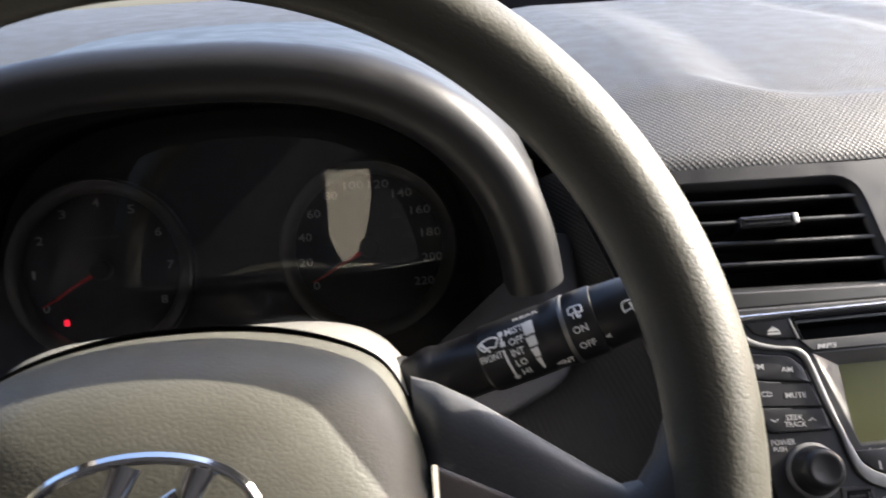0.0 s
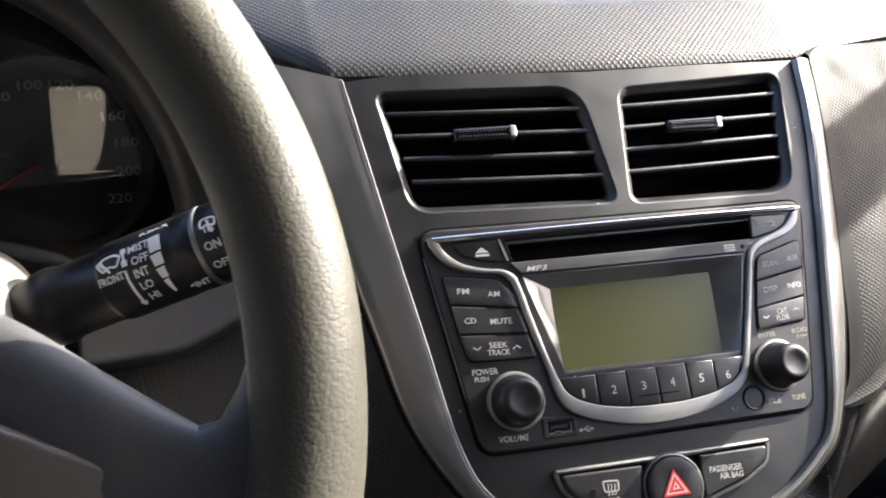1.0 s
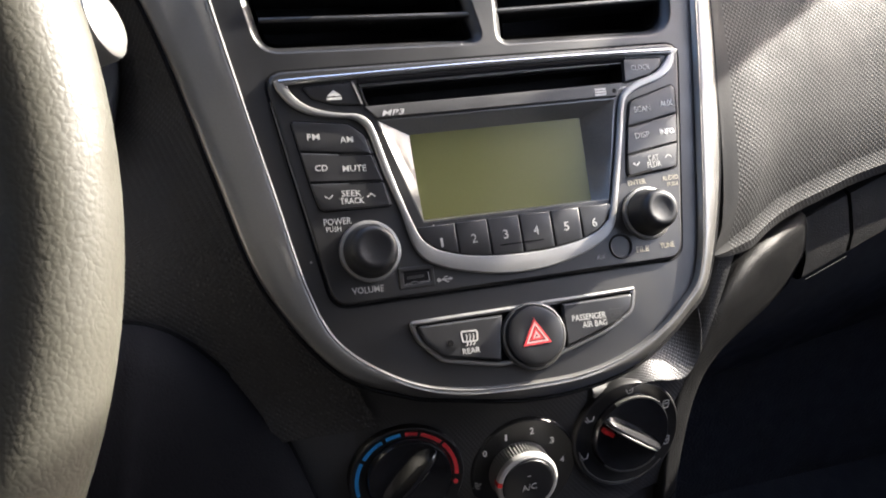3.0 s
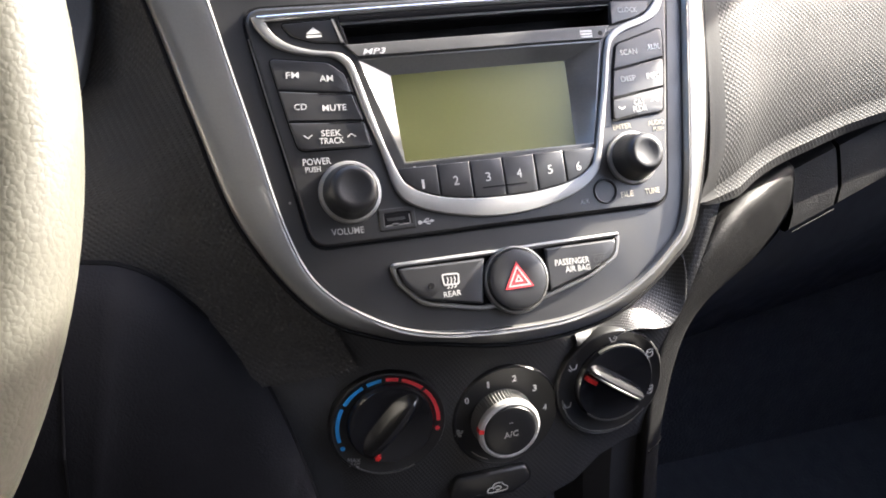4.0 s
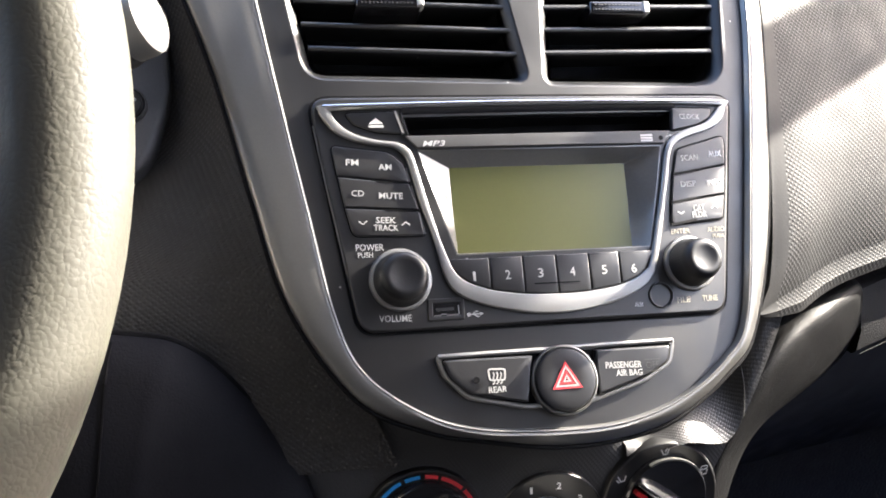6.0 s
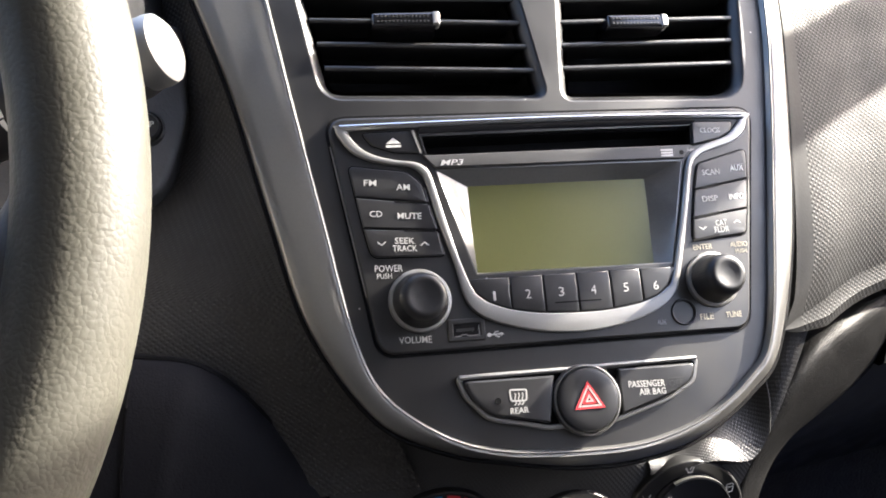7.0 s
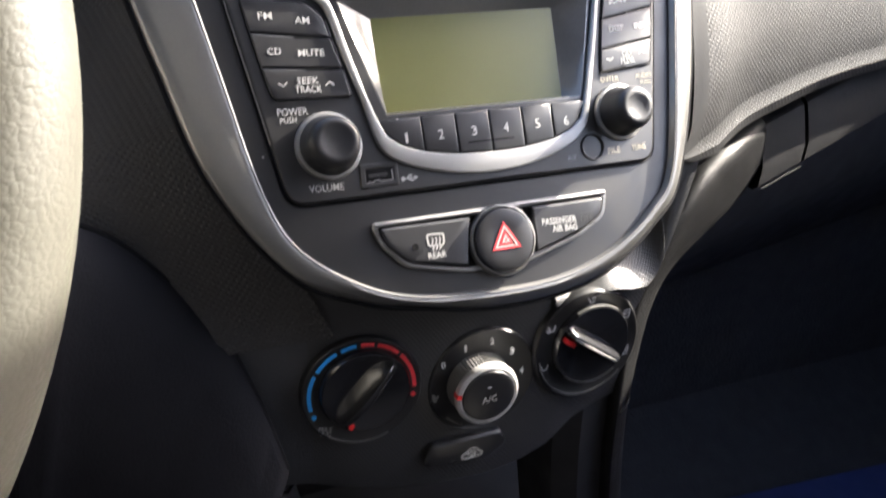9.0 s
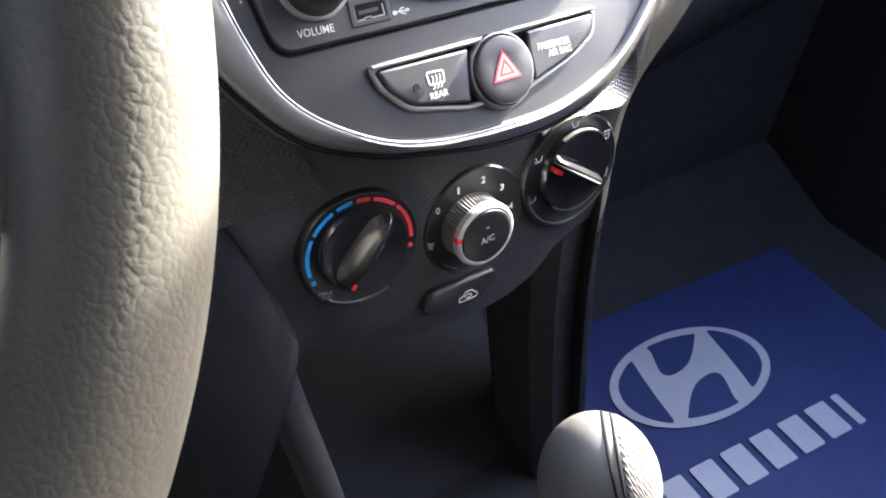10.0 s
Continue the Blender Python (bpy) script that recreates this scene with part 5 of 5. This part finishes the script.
# ---- steering ----
def steering_wheel():
    s = thing("steering_wheel", WHEEL, "gray steering wheel with a leather-grained rim and chrome emblem", "steering wheel")
    R, r = 0.1664, 0.0140
    path = [(R * math.cos(a), R * math.sin(a), 0) for a in np.radians(np.arange(0, 360, 2.5))]
    def section(_):
        return [(x * (1 + 0.06 * math.cos(2 * a)), y) for a, (x, y) in zip(np.linspace(0, 2 * math.pi, 21)[:-1], circle(0, 0, r, 20))]
    part("rim", sweep(path, section, closed=True, caps=False), leather, s, "leather-grained rim")
    # airbag cover: a domed pad with a soft upper shoulder
    base = spline(mm((-80, -4), (-75.5, 13), (-67, 29), (-49, 38.5), (-25, 44), (0, 45.5), (25, 44), (49, 38.5), (67, 29), (75.5, 13), (80, -4), (82, -24), (75, -52), (45, -74), (0, -82), (-45, -74), (-75, -52), (-82, -24)), 6, True)
    rows = [[(x * k, y * k + dy, z - (0.24 * min(1, max(0, (k - 0.6) / 0.3)) + 0.06) * y * k * (z > -0.04)) for x, y in base] for k, z, dy in ((0.985, -0.060, 0.004), (1.0, -0.045, 0.003), (1.0, -0.032, 0.002), (0.987, -0.021, 0.0), (0.945, -0.0095, -0.0015), (0.88, -0.0010, -0.0025), (0.80, 0.0040, -0.0035), (0.68, 0.0078, -0.0045), (0.5, 0.0105, -0.006), (0.25, 0.0122, -0.007), (0.02, 0.0127, -0.008))]
    part("airbag_cover", skin(rows, closed=True, caps=True), hub_leather, s, "leather-grained domed airbag cover")
    rows = [[(x * (1 + k * min(1, max(0, (abs(x) - 0.055) / 0.018)) * (0.2 if y > 0.015 else 1)), y + 0.002, z) for x, y in base] for k, z in ((0.0, -0.062), (0.001, -0.036), (0.060, -0.036))]
    part("cover_gap", skin(rows, closed=True), black_gap, s)
    # spokes: a wide web that flares into the rim
    for side in (1, -1):
        rows = []
        for k in (-0.10, *np.linspace(0, 1, 15)):
            x = 0.0845 + k * 0.0755
            up = float(np.interp(x, (0.077, 0.0845, 0.098, 0.115, 0.131, 0.160), (0.0245, 0.0215, 0.0135, 0.001, -0.0105, -0.031))) + 0.055 * max(0, k - 0.72) ** 1.7 / 0.115
            dn = -0.060 + 0.010 * k - 0.055 * max(0, k - 0.72) ** 1.7 / 0.115
            zc = -0.022 + (0.018 * k ** 1.5 if k > 0 else 0.04 * k)
            zc -= 0.012 * max(0.0, 1 - k / 0.45) ** 1.4
            th = 0.016 - 0.006 * k if k > 0 else 0.016 + 0.03 * k
            sec = []
            for a in np.linspace(0, 2 * math.pi, 25)[:-1]:
                c_, s_ = math.cos(a), math.sin(a)
                yy = (up + dn) / 2 + (up - dn) / 2 * math.copysign(abs(s_) ** 0.7, s_)
                reach = math.sqrt(max(0.0, 0.168**2 - x * x))
                yy = max(-reach, min(reach, yy))
                sec.append((side * x, yy, zc + th * math.copysign(abs(c_) ** 1.0, c_)))
            rows.append(sec)
        sp = part("spoke", skin(rows, closed=True, caps=True, flip=side < 0), wheel_gray, s, "smooth gray spoke")
        o = rounded([(side * a / 1000, b / 1000, c / 1000) for a, b, c in ((82, -5, 2), (116, -22, 6), (140, -34, 6), (142, -46, 5), (95, -52, 5), (80, -50, 2))])
        part("spoke_insert", prism(o, -0.030, 0.0012, 0.0014, lift=lambda x, y: -0.0115 + 0.17 * (abs(x) - 0.08)), spoke_silver, sp, "brownish silver spoke insert")
        part("insert_edge", stroke(mm((81.5 * side, -4.5), (81.0 * side, -28), (79.8 * side, -50)), 0.0016, -0.030, -0.0100), chrome, sp)
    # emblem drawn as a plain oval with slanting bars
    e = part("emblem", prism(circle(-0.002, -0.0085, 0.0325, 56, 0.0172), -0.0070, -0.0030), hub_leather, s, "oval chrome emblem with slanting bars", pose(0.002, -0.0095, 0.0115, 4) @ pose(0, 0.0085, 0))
    o, i = circle(-0.002, -0.0085, 0.0335, 64, 0.0182), circle(-0.002, -0.0085, 0.0300, 64, 0.0148)
    part("emblem_ring", ring(o, i, 0.004, 0.0085, 0.0012), chrome, e)
    # two slanting bars that flare into the ring, joined by a rising cross bar
    def chrome_bar(pts, widths):
        line = spline(pts, 6)
        rows = []
        for k, q in enumerate(line):
            t = line[min(k + 1, len(line) - 1)] - line[max(k - 1, 0)]
            t /= np.linalg.norm(t)
            o = np.array((-t[1], t[0])) * np.interp(k / (len(line) - 1), (0, 0.5, 1), widths)
            rows.append([(*(q + o), 0.0046), (*(q + o * 0.7), 0.0066), (*(q + o * 0.2), 0.0078), (*(q - o * 0.2), 0.0078), (*(q - o * 0.7), 0.0066), (*(q - o), 0.0046)])
        part("emblem_bar", skin(rows), chrome, e)
    chrome_bar(mm((-20, -22.0), (-12.5, -9), (-5.0, 6.6)), (0.0052, 0.0030, 0.0048))
    chrome_bar(mm((1.0, -23.6), (8.5, -9), (15.5, 4.6)), (0.0048, 0.0030, 0.0052))
    chrome_bar(mm((-13, -14.0), (-2, -8.5), (9, -3.5)), (0.0034, 0.0026, 0.0034))


steering_wheel()


def column():
    # shroud round the steering column; its axis lies along the wheel's own
    c = thing("column_shroud", WHEEL, "dark gray plastic shroud round the steering column", "steering column")
    rows = []
    for w, k, dy in ((-0.084, 0.80, 0.0), (-0.087, 0.90, 0.0), (-0.093, 0.965, 0.0), (-0.102, 1.005, 0.0), (-0.115, 1.03, 0.001), (-0.14, 1.05, 0.002), (-0.18, 1.0, -0.004)):
        row = []
        for a in np.linspace(0, 2 * math.pi, 49)[:-1]:
            x, y = math.copysign(abs(math.cos(a)) ** 0.40, math.cos(a)), math.copysign(abs(math.sin(a)) ** 0.62, math.sin(a))
            row.append((-0.0105 + 0.0885 * k * x, -0.012 + (0.0648 if y > 0 else 0.062) * k * y + dy, w))
        rows.append(row)
    part("shroud", skin(rows, closed=True, caps=True), shroud_gray, c)
    part("shroud_seam", sweep([(0.0825, -0.016, w) for w in np.linspace(-0.08, -0.19, 5)], lambda s: circle(0, 0, 0.0012, 6), up=(0, 1, 0)), black_gap, c)


column()


def stalk():
    a, b = Vector((-0.2468, -0.0648, 0.6149)), Vector((-0.1503, -0.0916, 0.6551))
    z = (b - a).normalized()
    face = Vector((-0.10, -0.33, 0.14))
    y = (face - z * face.dot(z)).normalized()
    x = y.cross(z)
    m = Matrix.Translation(a) @ Matrix((x, y, z)).transposed().to_4x4()
    s = thing("wiper_stalk", m, "black wiper stalk with white markings and a silver tip", "control stalk")
    part("boot", lathe([(0.0150, -0.030), (0.0158, -0.014), (0.0162, -0.0125), (0.0160, -0.0085), (0.0146, -0.0070), (0.0144, -0.0050), (0.0125, -0.0040)], 48), stalk_black, s, "black stepped boot")
    part("lever", lathe([(0.0126, -0.02), (0.0127, 0.0), (0.0138, 0.0035), (0.0140, 0.0055), (0.0140, 0.0085), (0.0134, 0.0105), (0.0130, 0.0115), (0.0130, 0.0300), (0.0134, 0.0312)], 48), stalk_black, s)
    part("marked_sleeve", lathe([(0.0130, 0.0308), (0.0138, 0.0315), (0.0140, 0.0325), (0.0140, 0.0575), (0.0136, 0.0590), (0.0138, 0.0600), (0.0141, 0.0640), (0.0141, 0.0668), (0.0137, 0.0674)], 48), stalk_black, s)
    part("collar_ring", lathe([(0.0134, 0.0668), (0.0142, 0.0672), (0.0144, 0.0680), (0.0142, 0.0688), (0.0134, 0.0692)], 48), silver, s, "narrow bright collar ring")
    part("twist_switch", lathe([(0.0136, 0.0686), (0.0141, 0.0694), (0.0140, 0.0795), (0.0136, 0.0806), (0.0128, 0.0810)], 48), stalk_black, s, "black twist switch")
    part("outer_lever", lathe([(0.0130, 0.0804), (0.0133, 0.0816), (0.0124, 0.096), (0.0118, 0.0985), (0.0112, 0.0990)], 48), stalk_black, s)
    part("end_cap", lathe([(0.0106, 0.0984), (0.0113, 0.0990), (0.0114, 0.1040), (0.0108, 0.1065), (0.0086, 0.1082), (0.0045, 0.1092), (0.0004, 0.1094)], 40), silver_bright, s, "domed silver end cap")
    # marks lie on the barrel: along it and round it
    R = 0.01405
    def wrap(r):
        return lambda p, q, h: ((r + h) * math.sin(q / r), (r + h) * math.cos(q / r), p)
    def mark(words, along, around, w, h=0.0030, r=R, mat=white_print):
        lettering(words, along, around, w, h, 0.0, mat, s, bend=wrap(r), bold=0.012)
    def curved(pts, width, name="mark_line", r=R, mat=white_print):
        p = spline(pts, 5)
        f = wrap(r)
        rows = []
        for i, q in enumerate(p):
            wd = width[0] + (width[1] - width[0]) * i / (len(p) - 1)
            t = p[min(i + 1, len(p) - 1)] - p[max(i - 1, 0)]
            t = t / (np.linalg.norm(t) + 1e-9)
            o = np.array((t[1], -t[0])) * wd / 2
            rows.append([f(*(q - o), 0.0), f(*q, 0.0002), f(*(q + o), 0.0)])
        part(name, skin(rows), mat, s)
    for words, along, around, w in (("MIST", 0.0482, 0.0072, 0.0078), ("OFF", 0.0482, 0.0026, 0.0064), ("INT", 0.0474, -0.0018, 0.0054), ("LO", 0.0472, -0.0064, 0.0046), ("HI", 0.0472, -0.0112, 0.0036)):
        mark(words, along, around, w)
    mark("FRONT", 0.0364, -0.0006, 0.0094, 0.0028)
    for words, along, around, w in (("ON", 0.0739, -0.0020, 0.0058), ("OFF", 0.0742, -0.0089, 0.0066), ("INT", 0.0640, -0.0138, 0.0054)):
        mark(words, along, around, w, 0.0030, 0.01418)
    # selector line with its dots
    curved([(0.0420, 0.0006), (0.0421, -0.003), (0.0424, -0.0080), (0.0424, -0.0128)], (0.0010, 0.0010))
    curved([(0.0414, -0.0116), (0.0424, -0.0138), (0.0436, -0.0118)], (0.0007, 0.0007))
    for along, around in ((0.0424, 0.0074), (0.0424, 0.0030)):
        curved([(along, around + 0.0011), (along, around - 0.0011)], (0.0021, 0.0021), "mark_dot")
    curved([(0.0424, 0.0064), (0.0424, 0.0040)], (0.0008, 0.0008))
    # interval wedge, in four steps
    for a0, a1, w0, w1 in ((0.0088, 0.0030, 0.0046, 0.0042), (0.0022, -0.0018, 0.0041, 0.0036), (-0.0026, -0.0064, 0.0032, 0.0024), (-0.0070, -0.0128, 0.0021, 0.0009)):
        curved([(0.0540, a0), (0.0539 + 0.0003, (a0 + a1) / 2), (0.0543, a1)], (w0, w1), "interval_bar")
    mark("REAR", 0.0540, 0.0122, 0.0110, 0.0016, R, gray_print)
    # windscreen pictogram with its wiper
    curved([(0.0322, 0.0056), (0.0350, 0.0072), (0.0388, 0.0074), (0.0412, 0.0060)], (0.0009, 0.0009))
    curved([(0.0412, 0.0060), (0.0398, 0.0036), (0.0392, 0.0028)], (0.0008, 0.0008))
    curved([(0.0322, 0.0056), (0.0338, 0.0032), (0.0344, 0.0026)], (0.0008, 0.0008))
    curved([(0.0344, 0.0026), (0.0366, 0.0036), (0.0392, 0.0028)], (0.0008, 0.0008))
    curved([(0.0335, 0.0062), (0.0350, 0.0040), (0.0368, 0.0016)], (0.0016, 0.0008))
    # rear window pictograms
    for dx, dy, k in ((0.0740, 0.0050, 1.0), (0.0950, -0.0012, 1.25)):
        r = R if dx < 0.08 else 0.01325
        at = lambda *pts: [(dx + p * k, dy + q * k) for p, q in pts]
        curved(at((-0.0026, -0.0006), (-0.0024, 0.0022), (0.0, 0.0026), (0.0026, 0.0020), (0.0026, -0.0008)), (0.0007, 0.0007), r=r)
        curved(at((-0.0026, -0.0006), (0.0, -0.0001), (0.0026, -0.0008)), (0.0007, 0.0007), r=r)
        curved(at((0.0, 0.0018), (0.0004, -0.0006), (0.0012, -0.0030)), (0.0009, 0.0007), r=r)
        if k == 1.0:
            for q in (-0.0014, 0.0, 0.0014):
                curved(at((q, -0.0008), (q + 0.0003, -0.0026)), (0.0005, 0.0005), r=r)
    curved([(0.0814, -0.0087), (0.0836, -0.0087)], (0.0002, 0.0024), r=0.0135)
    curved([(0.0594, -0.0134), (0.0608, -0.0134)], (0.0002, 0.0016), r=0.0141)


stalk()


def switch_pod():
    m = STACK @ pose(0, 0, -0.036)
    p = thing("switch_pod", m, "gray rounded pod beside the steering column with a trip button", "switch panel")
    o = rounded(mm((-250, -33, 6), (-206, -31, 30), (-167, -14, 30), (-156, 22, 40), (-157, 66, 8), (-172, 66, 6), (-180, 26, 14), (-200, 12, 10), (-250, 4, 6)))
    part("pod", prism(o, -0.02, 0.0185, 0.003, 4), dash_smooth, p)
    b = part("trip_button", lathe([(0.0085, 0.012), (0.0085, 0.0195), (0.0075, 0.0205), (0.0070, 0.0190), (0.0066, 0.0190), (0.0066, 0.0215), (0.0058, 0.0228), (0.0004, 0.0230)], 40), black_button, p, "small round black trip button", pose(-0.1742, 0.0155, 0))
    lettering("TRIP", 0, 0.0006, 0.0082, 0.0026, 0.0231, white_print, b, bold=0.01)


switch_pod()


# ---- instruments ----
def instruments():
    m = pose(-0.348, 0.106, 0.634, 90 - 12)
    c = thing("instrument_cluster", m, "dark instrument cluster with two round gauges", "instrument cluster")
    part("face", prism(rounded([(-0.16, -0.085, 0.04), (0.16, -0.085, 0.04), (0.15, 0.11, 0.06), (-0.15, 0.11, 0.06)]), -0.02, -0.003), black_deep, c)
    def gauge(x, y, r, marks, span, needle, label):
        g = part("gauge", lathe([(r - 0.002, -0.004), (r, -0.003), (r, 0.0045), (r - 0.0015, 0.006), (r - 0.004, 0.0055), (r - 0.0085, 0.0010), (r - 0.0090, -0.0028)], 72), lcd_frame, c, label, pose(x, y, 0))
        part("bezel_edge", lathe([(r - 0.0010, 0.0050), (r - 0.0006, 0.0062), (r - 0.0014, 0.0068), (r - 0.0022, 0.0062), (r - 0.0020, 0.0050)], 72, caps=False), lcd_frame, g)
        part("dial_face", prism(circle(0, 0, r - 0.0086, 64), -0.003, -0.0022), black_deep, g)
        bm = bmesh.new()
        n = (len(marks) - 1) * 2
        for i in range(n + 1):
            a = radians(span[0] + (span[1] - span[0]) * i / n)
            l = 0.0040 if i % 2 == 0 else 0.0024
            stroke([((r - 0.0105 + l * 0.5) * math.cos(a), (r - 0.0105 + l * 0.5) * math.sin(a)), ((r - 0.0105) * math.cos(a), (r - 0.0105) * math.sin(a))], 0.0007, -0.0022, -0.0020, bm=bm)
        part("tick_marks", bm, dim_print, g)
        for i, text in enumerate(marks):
            a = radians(span[0] + (span[1] - span[0]) * i / (len(marks) - 1))
            lettering(text, (r - 0.0145) * math.cos(a), (r - 0.0145) * math.sin(a), 0.0040 * len(text) if text != "1" else 0.0018, 0.0050, -0.0019, gray_print, g, bold=0.004)
        a = radians(needle)
        tip = r - 0.014
        rows = [[(d * math.cos(a) - w * math.sin(a), d * math.sin(a) + w * math.cos(a), h) for w, h in ((-wd, 0.0012), (0, 0.0026), (wd, 0.0012))] for d, wd in ((0.003, 0.0013), (tip, 0.0004))]
        part("needle", skin(rows), needle_red, g, "thin red needle")
        part("needle_hub", lathe([(0.0062, -0.0022), (0.0060, 0.0025), (0.0050, 0.0034), (0.0005, 0.0036)], 32), black_deep, g)
        return g
    gauge(-0.0785, -0.0028, 0.0545, "0 1 2 3 4 5 6 7 8".split(), (210, -30), 208, "black rev counter")
    gauge(0.0801, -0.0028, 0.0533, "0 20 40 60 80 100 120 140 160 180 200 220".split(), (211, -35), 207, "black speedometer")
    for i, (x, y) in enumerate(((-18, 17.4), (-22, 3.4), (18, 17), (24, 5), (20.5, -10))):
        bm = stroke(mm((x - 3, y), (x + 3, y)), 0.0010, -0.0022, -0.0019)
        stroke(mm((x - 1.5 + i % 2, y + 1.8), (x + 1.8, y + 1.6)), 0.0008, -0.0022, -0.0019, bm=bm)
        part("inner_mark", bm, dim_print, c, "", pose(0.0801, -0.0028, 0))
    part("unit_mark", prism(mm((-88.6, 15.6), (-67, 15.6), (-67, 17.2), (-88.6, 17.2)), -0.002, -0.0018), dim_print, c)
    part("warning_lamp", prism(rounded(mm((-103.8, -34.0, 0.4), (-100.6, -34.0, 0.4), (-100.6, -30.2, 0.8), (-103.8, -30.2, 0.8))), -0.0022, -0.0017), lamp_red, c, "small glowing red warning lamp")
    rows = []
    for v in np.linspace(-0.075, 0.105, 61):
        z = 0.045 + 0.45 * max(0.0, -0.012 - v)
        front = [(x, v, z - 0.5 * x * x) for x in np.linspace(-0.142, 0.142, 33)]
        rows.append(front + [(x, y, h - 0.0015) for x, y, h in reversed(front)])
    lens = part("lens", skin(rows, closed=True, caps=True), clear, c, "clear curved lens")
    lens.visible_shadow = False


instruments()


# ---- gear lever and floor mat ----
def gear_lever():
    g = thing("gear_lever", pose(0.007, -0.166, 0.12), "gray gear lever knob with a grained cap, above a dark boot", "gear lever")
    m = pose(-0.004, -0.004, 0.232, -14, 6, 0)
    def surface(d, k=1.0):
        x, y, z = d
        return np.array(d) * k / math.sqrt((x / 0.0245) ** 2 + (y / 0.0285) ** 2 + (z / (0.0335 if z > 0 else 0.062)) ** 2)
    rows = []
    for a in np.radians(np.linspace(-62, 89, 26)):
        rows.append([surface((math.cos(a) * math.cos(b), math.cos(a) * math.sin(b), math.sin(a))) for b in np.linspace(0, 2 * math.pi, 49)[:-1]])
    knob = part("knob", skin(rows, closed=True, caps=True), knob_gray, g, "rounded gray plastic knob", m)
    # dotted insert on the side that faces the passenger, with a double groove round it
    axis = Vector((0.70, -0.56, 0.30)).normalized()
    e1 = axis.cross(Vector((0, 0, 1))).normalized()
    e2 = axis.cross(e1)
    def loop(angle, k):
        a = radians(angle)
        return [surface(axis * math.cos(a) + (e1 * math.cos(b) + e2 * math.sin(b)) * math.sin(a), k) for b in np.linspace(0, 2 * math.pi, 65)[:-1]]
    part("cap", skin([loop(q, 1.012 if q < 64 else 0.99) for q in (1, 8, 16, 24, 32, 40, 48, 55, 60, 63, 65)], closed=True, caps=True), knob_dots, knob, "finely dotted cap insert")
    for q in (66.5, 73):
        part("cap_line", sweep(loop(q, 0.998), lambda s: circle(0, 0, 0.0007, 6), closed=True), black_gap, knob)
    part("shaft", lathe([(0.011, 0.0), (0.010, 0.14), (0.0095, 0.20)], 24), black_satin, g)
    part("boot", lathe([(0.070, 0.005), (0.060, 0.02), (0.048, 0.045), (0.036, 0.065), (0.028, 0.09), (0.020, 0.12), (0.014, 0.13)], 32), carpet, g, "dark soft boot")


gear_lever()


def floor_mat():
    o = Vector((0.376, 0.023, 0.012))
    m = Matrix.Translation(o) @ pose(0, 0, 0, 0, 0, -4)
    t = thing("floor_mat", m, "blue paper floor mat printed with a white oval emblem", "floor mat")
    rows = []
    for v in np.linspace(-0.30, 0.105, 12):
        rows.append([(u, v, 0.0008 * math.sin(u * 17 + v * 9) + 0.0006 * math.sin(v * 31)) for u in np.linspace(-0.17, 0.235, 12)])
    part("sheet", skin(rows), mat_blue, t, "blue printed paper")
    z = 0.0016
    mark = part("oval_mark", prism(circle(0.0, 0.0, 0.094, 72, 0.057), z - 0.0006, z), mat_white, t, "white printed oval with slanting strokes")
    # the blue fields inside the oval, alike under a half turn
    upper = spline(mm((-17.5, 42), (-17.5, 48.5), (-8, 49.6), (8, 49.0), (22, 46.6), (40, 41.6), (36, 36), (22, 23), (6, 12.4), (-12, 8.0), (-23, 9.5), (-26.5, 16), (-23.5, 27)), 4, True)
    outer = spline(mm((57, 38.5), (69, 30.5), (79, 18), (83.8, 2), (81, -13), (73, -25), (60, -34.5), (46.5, -40.8), (44.0, -38), (47.5, -20), (51.5, 5), (54.2, 28)), 4, True)
    for turn in (1, -1):
        for field in (upper, outer):
            part("blue_field", prism([(turn * x, turn * y) for x, y in field], z, z + 0.0004), mat_blue, mark)
    # the maker's name, as plain bars
    for k in range(7):
        x = -0.118 + 0.037 * k
        part("plain_bar", prism(rounded([(x, -0.124, 0.002), (x + (0.010 if k == 6 else 0.027), -0.124, 0.002), (x + (0.010 if k == 6 else 0.027), -0.086, 0.002), (x, -0.086, 0.002)], 2), z, z + 0.0003), mat_white, t)


floor_mat()
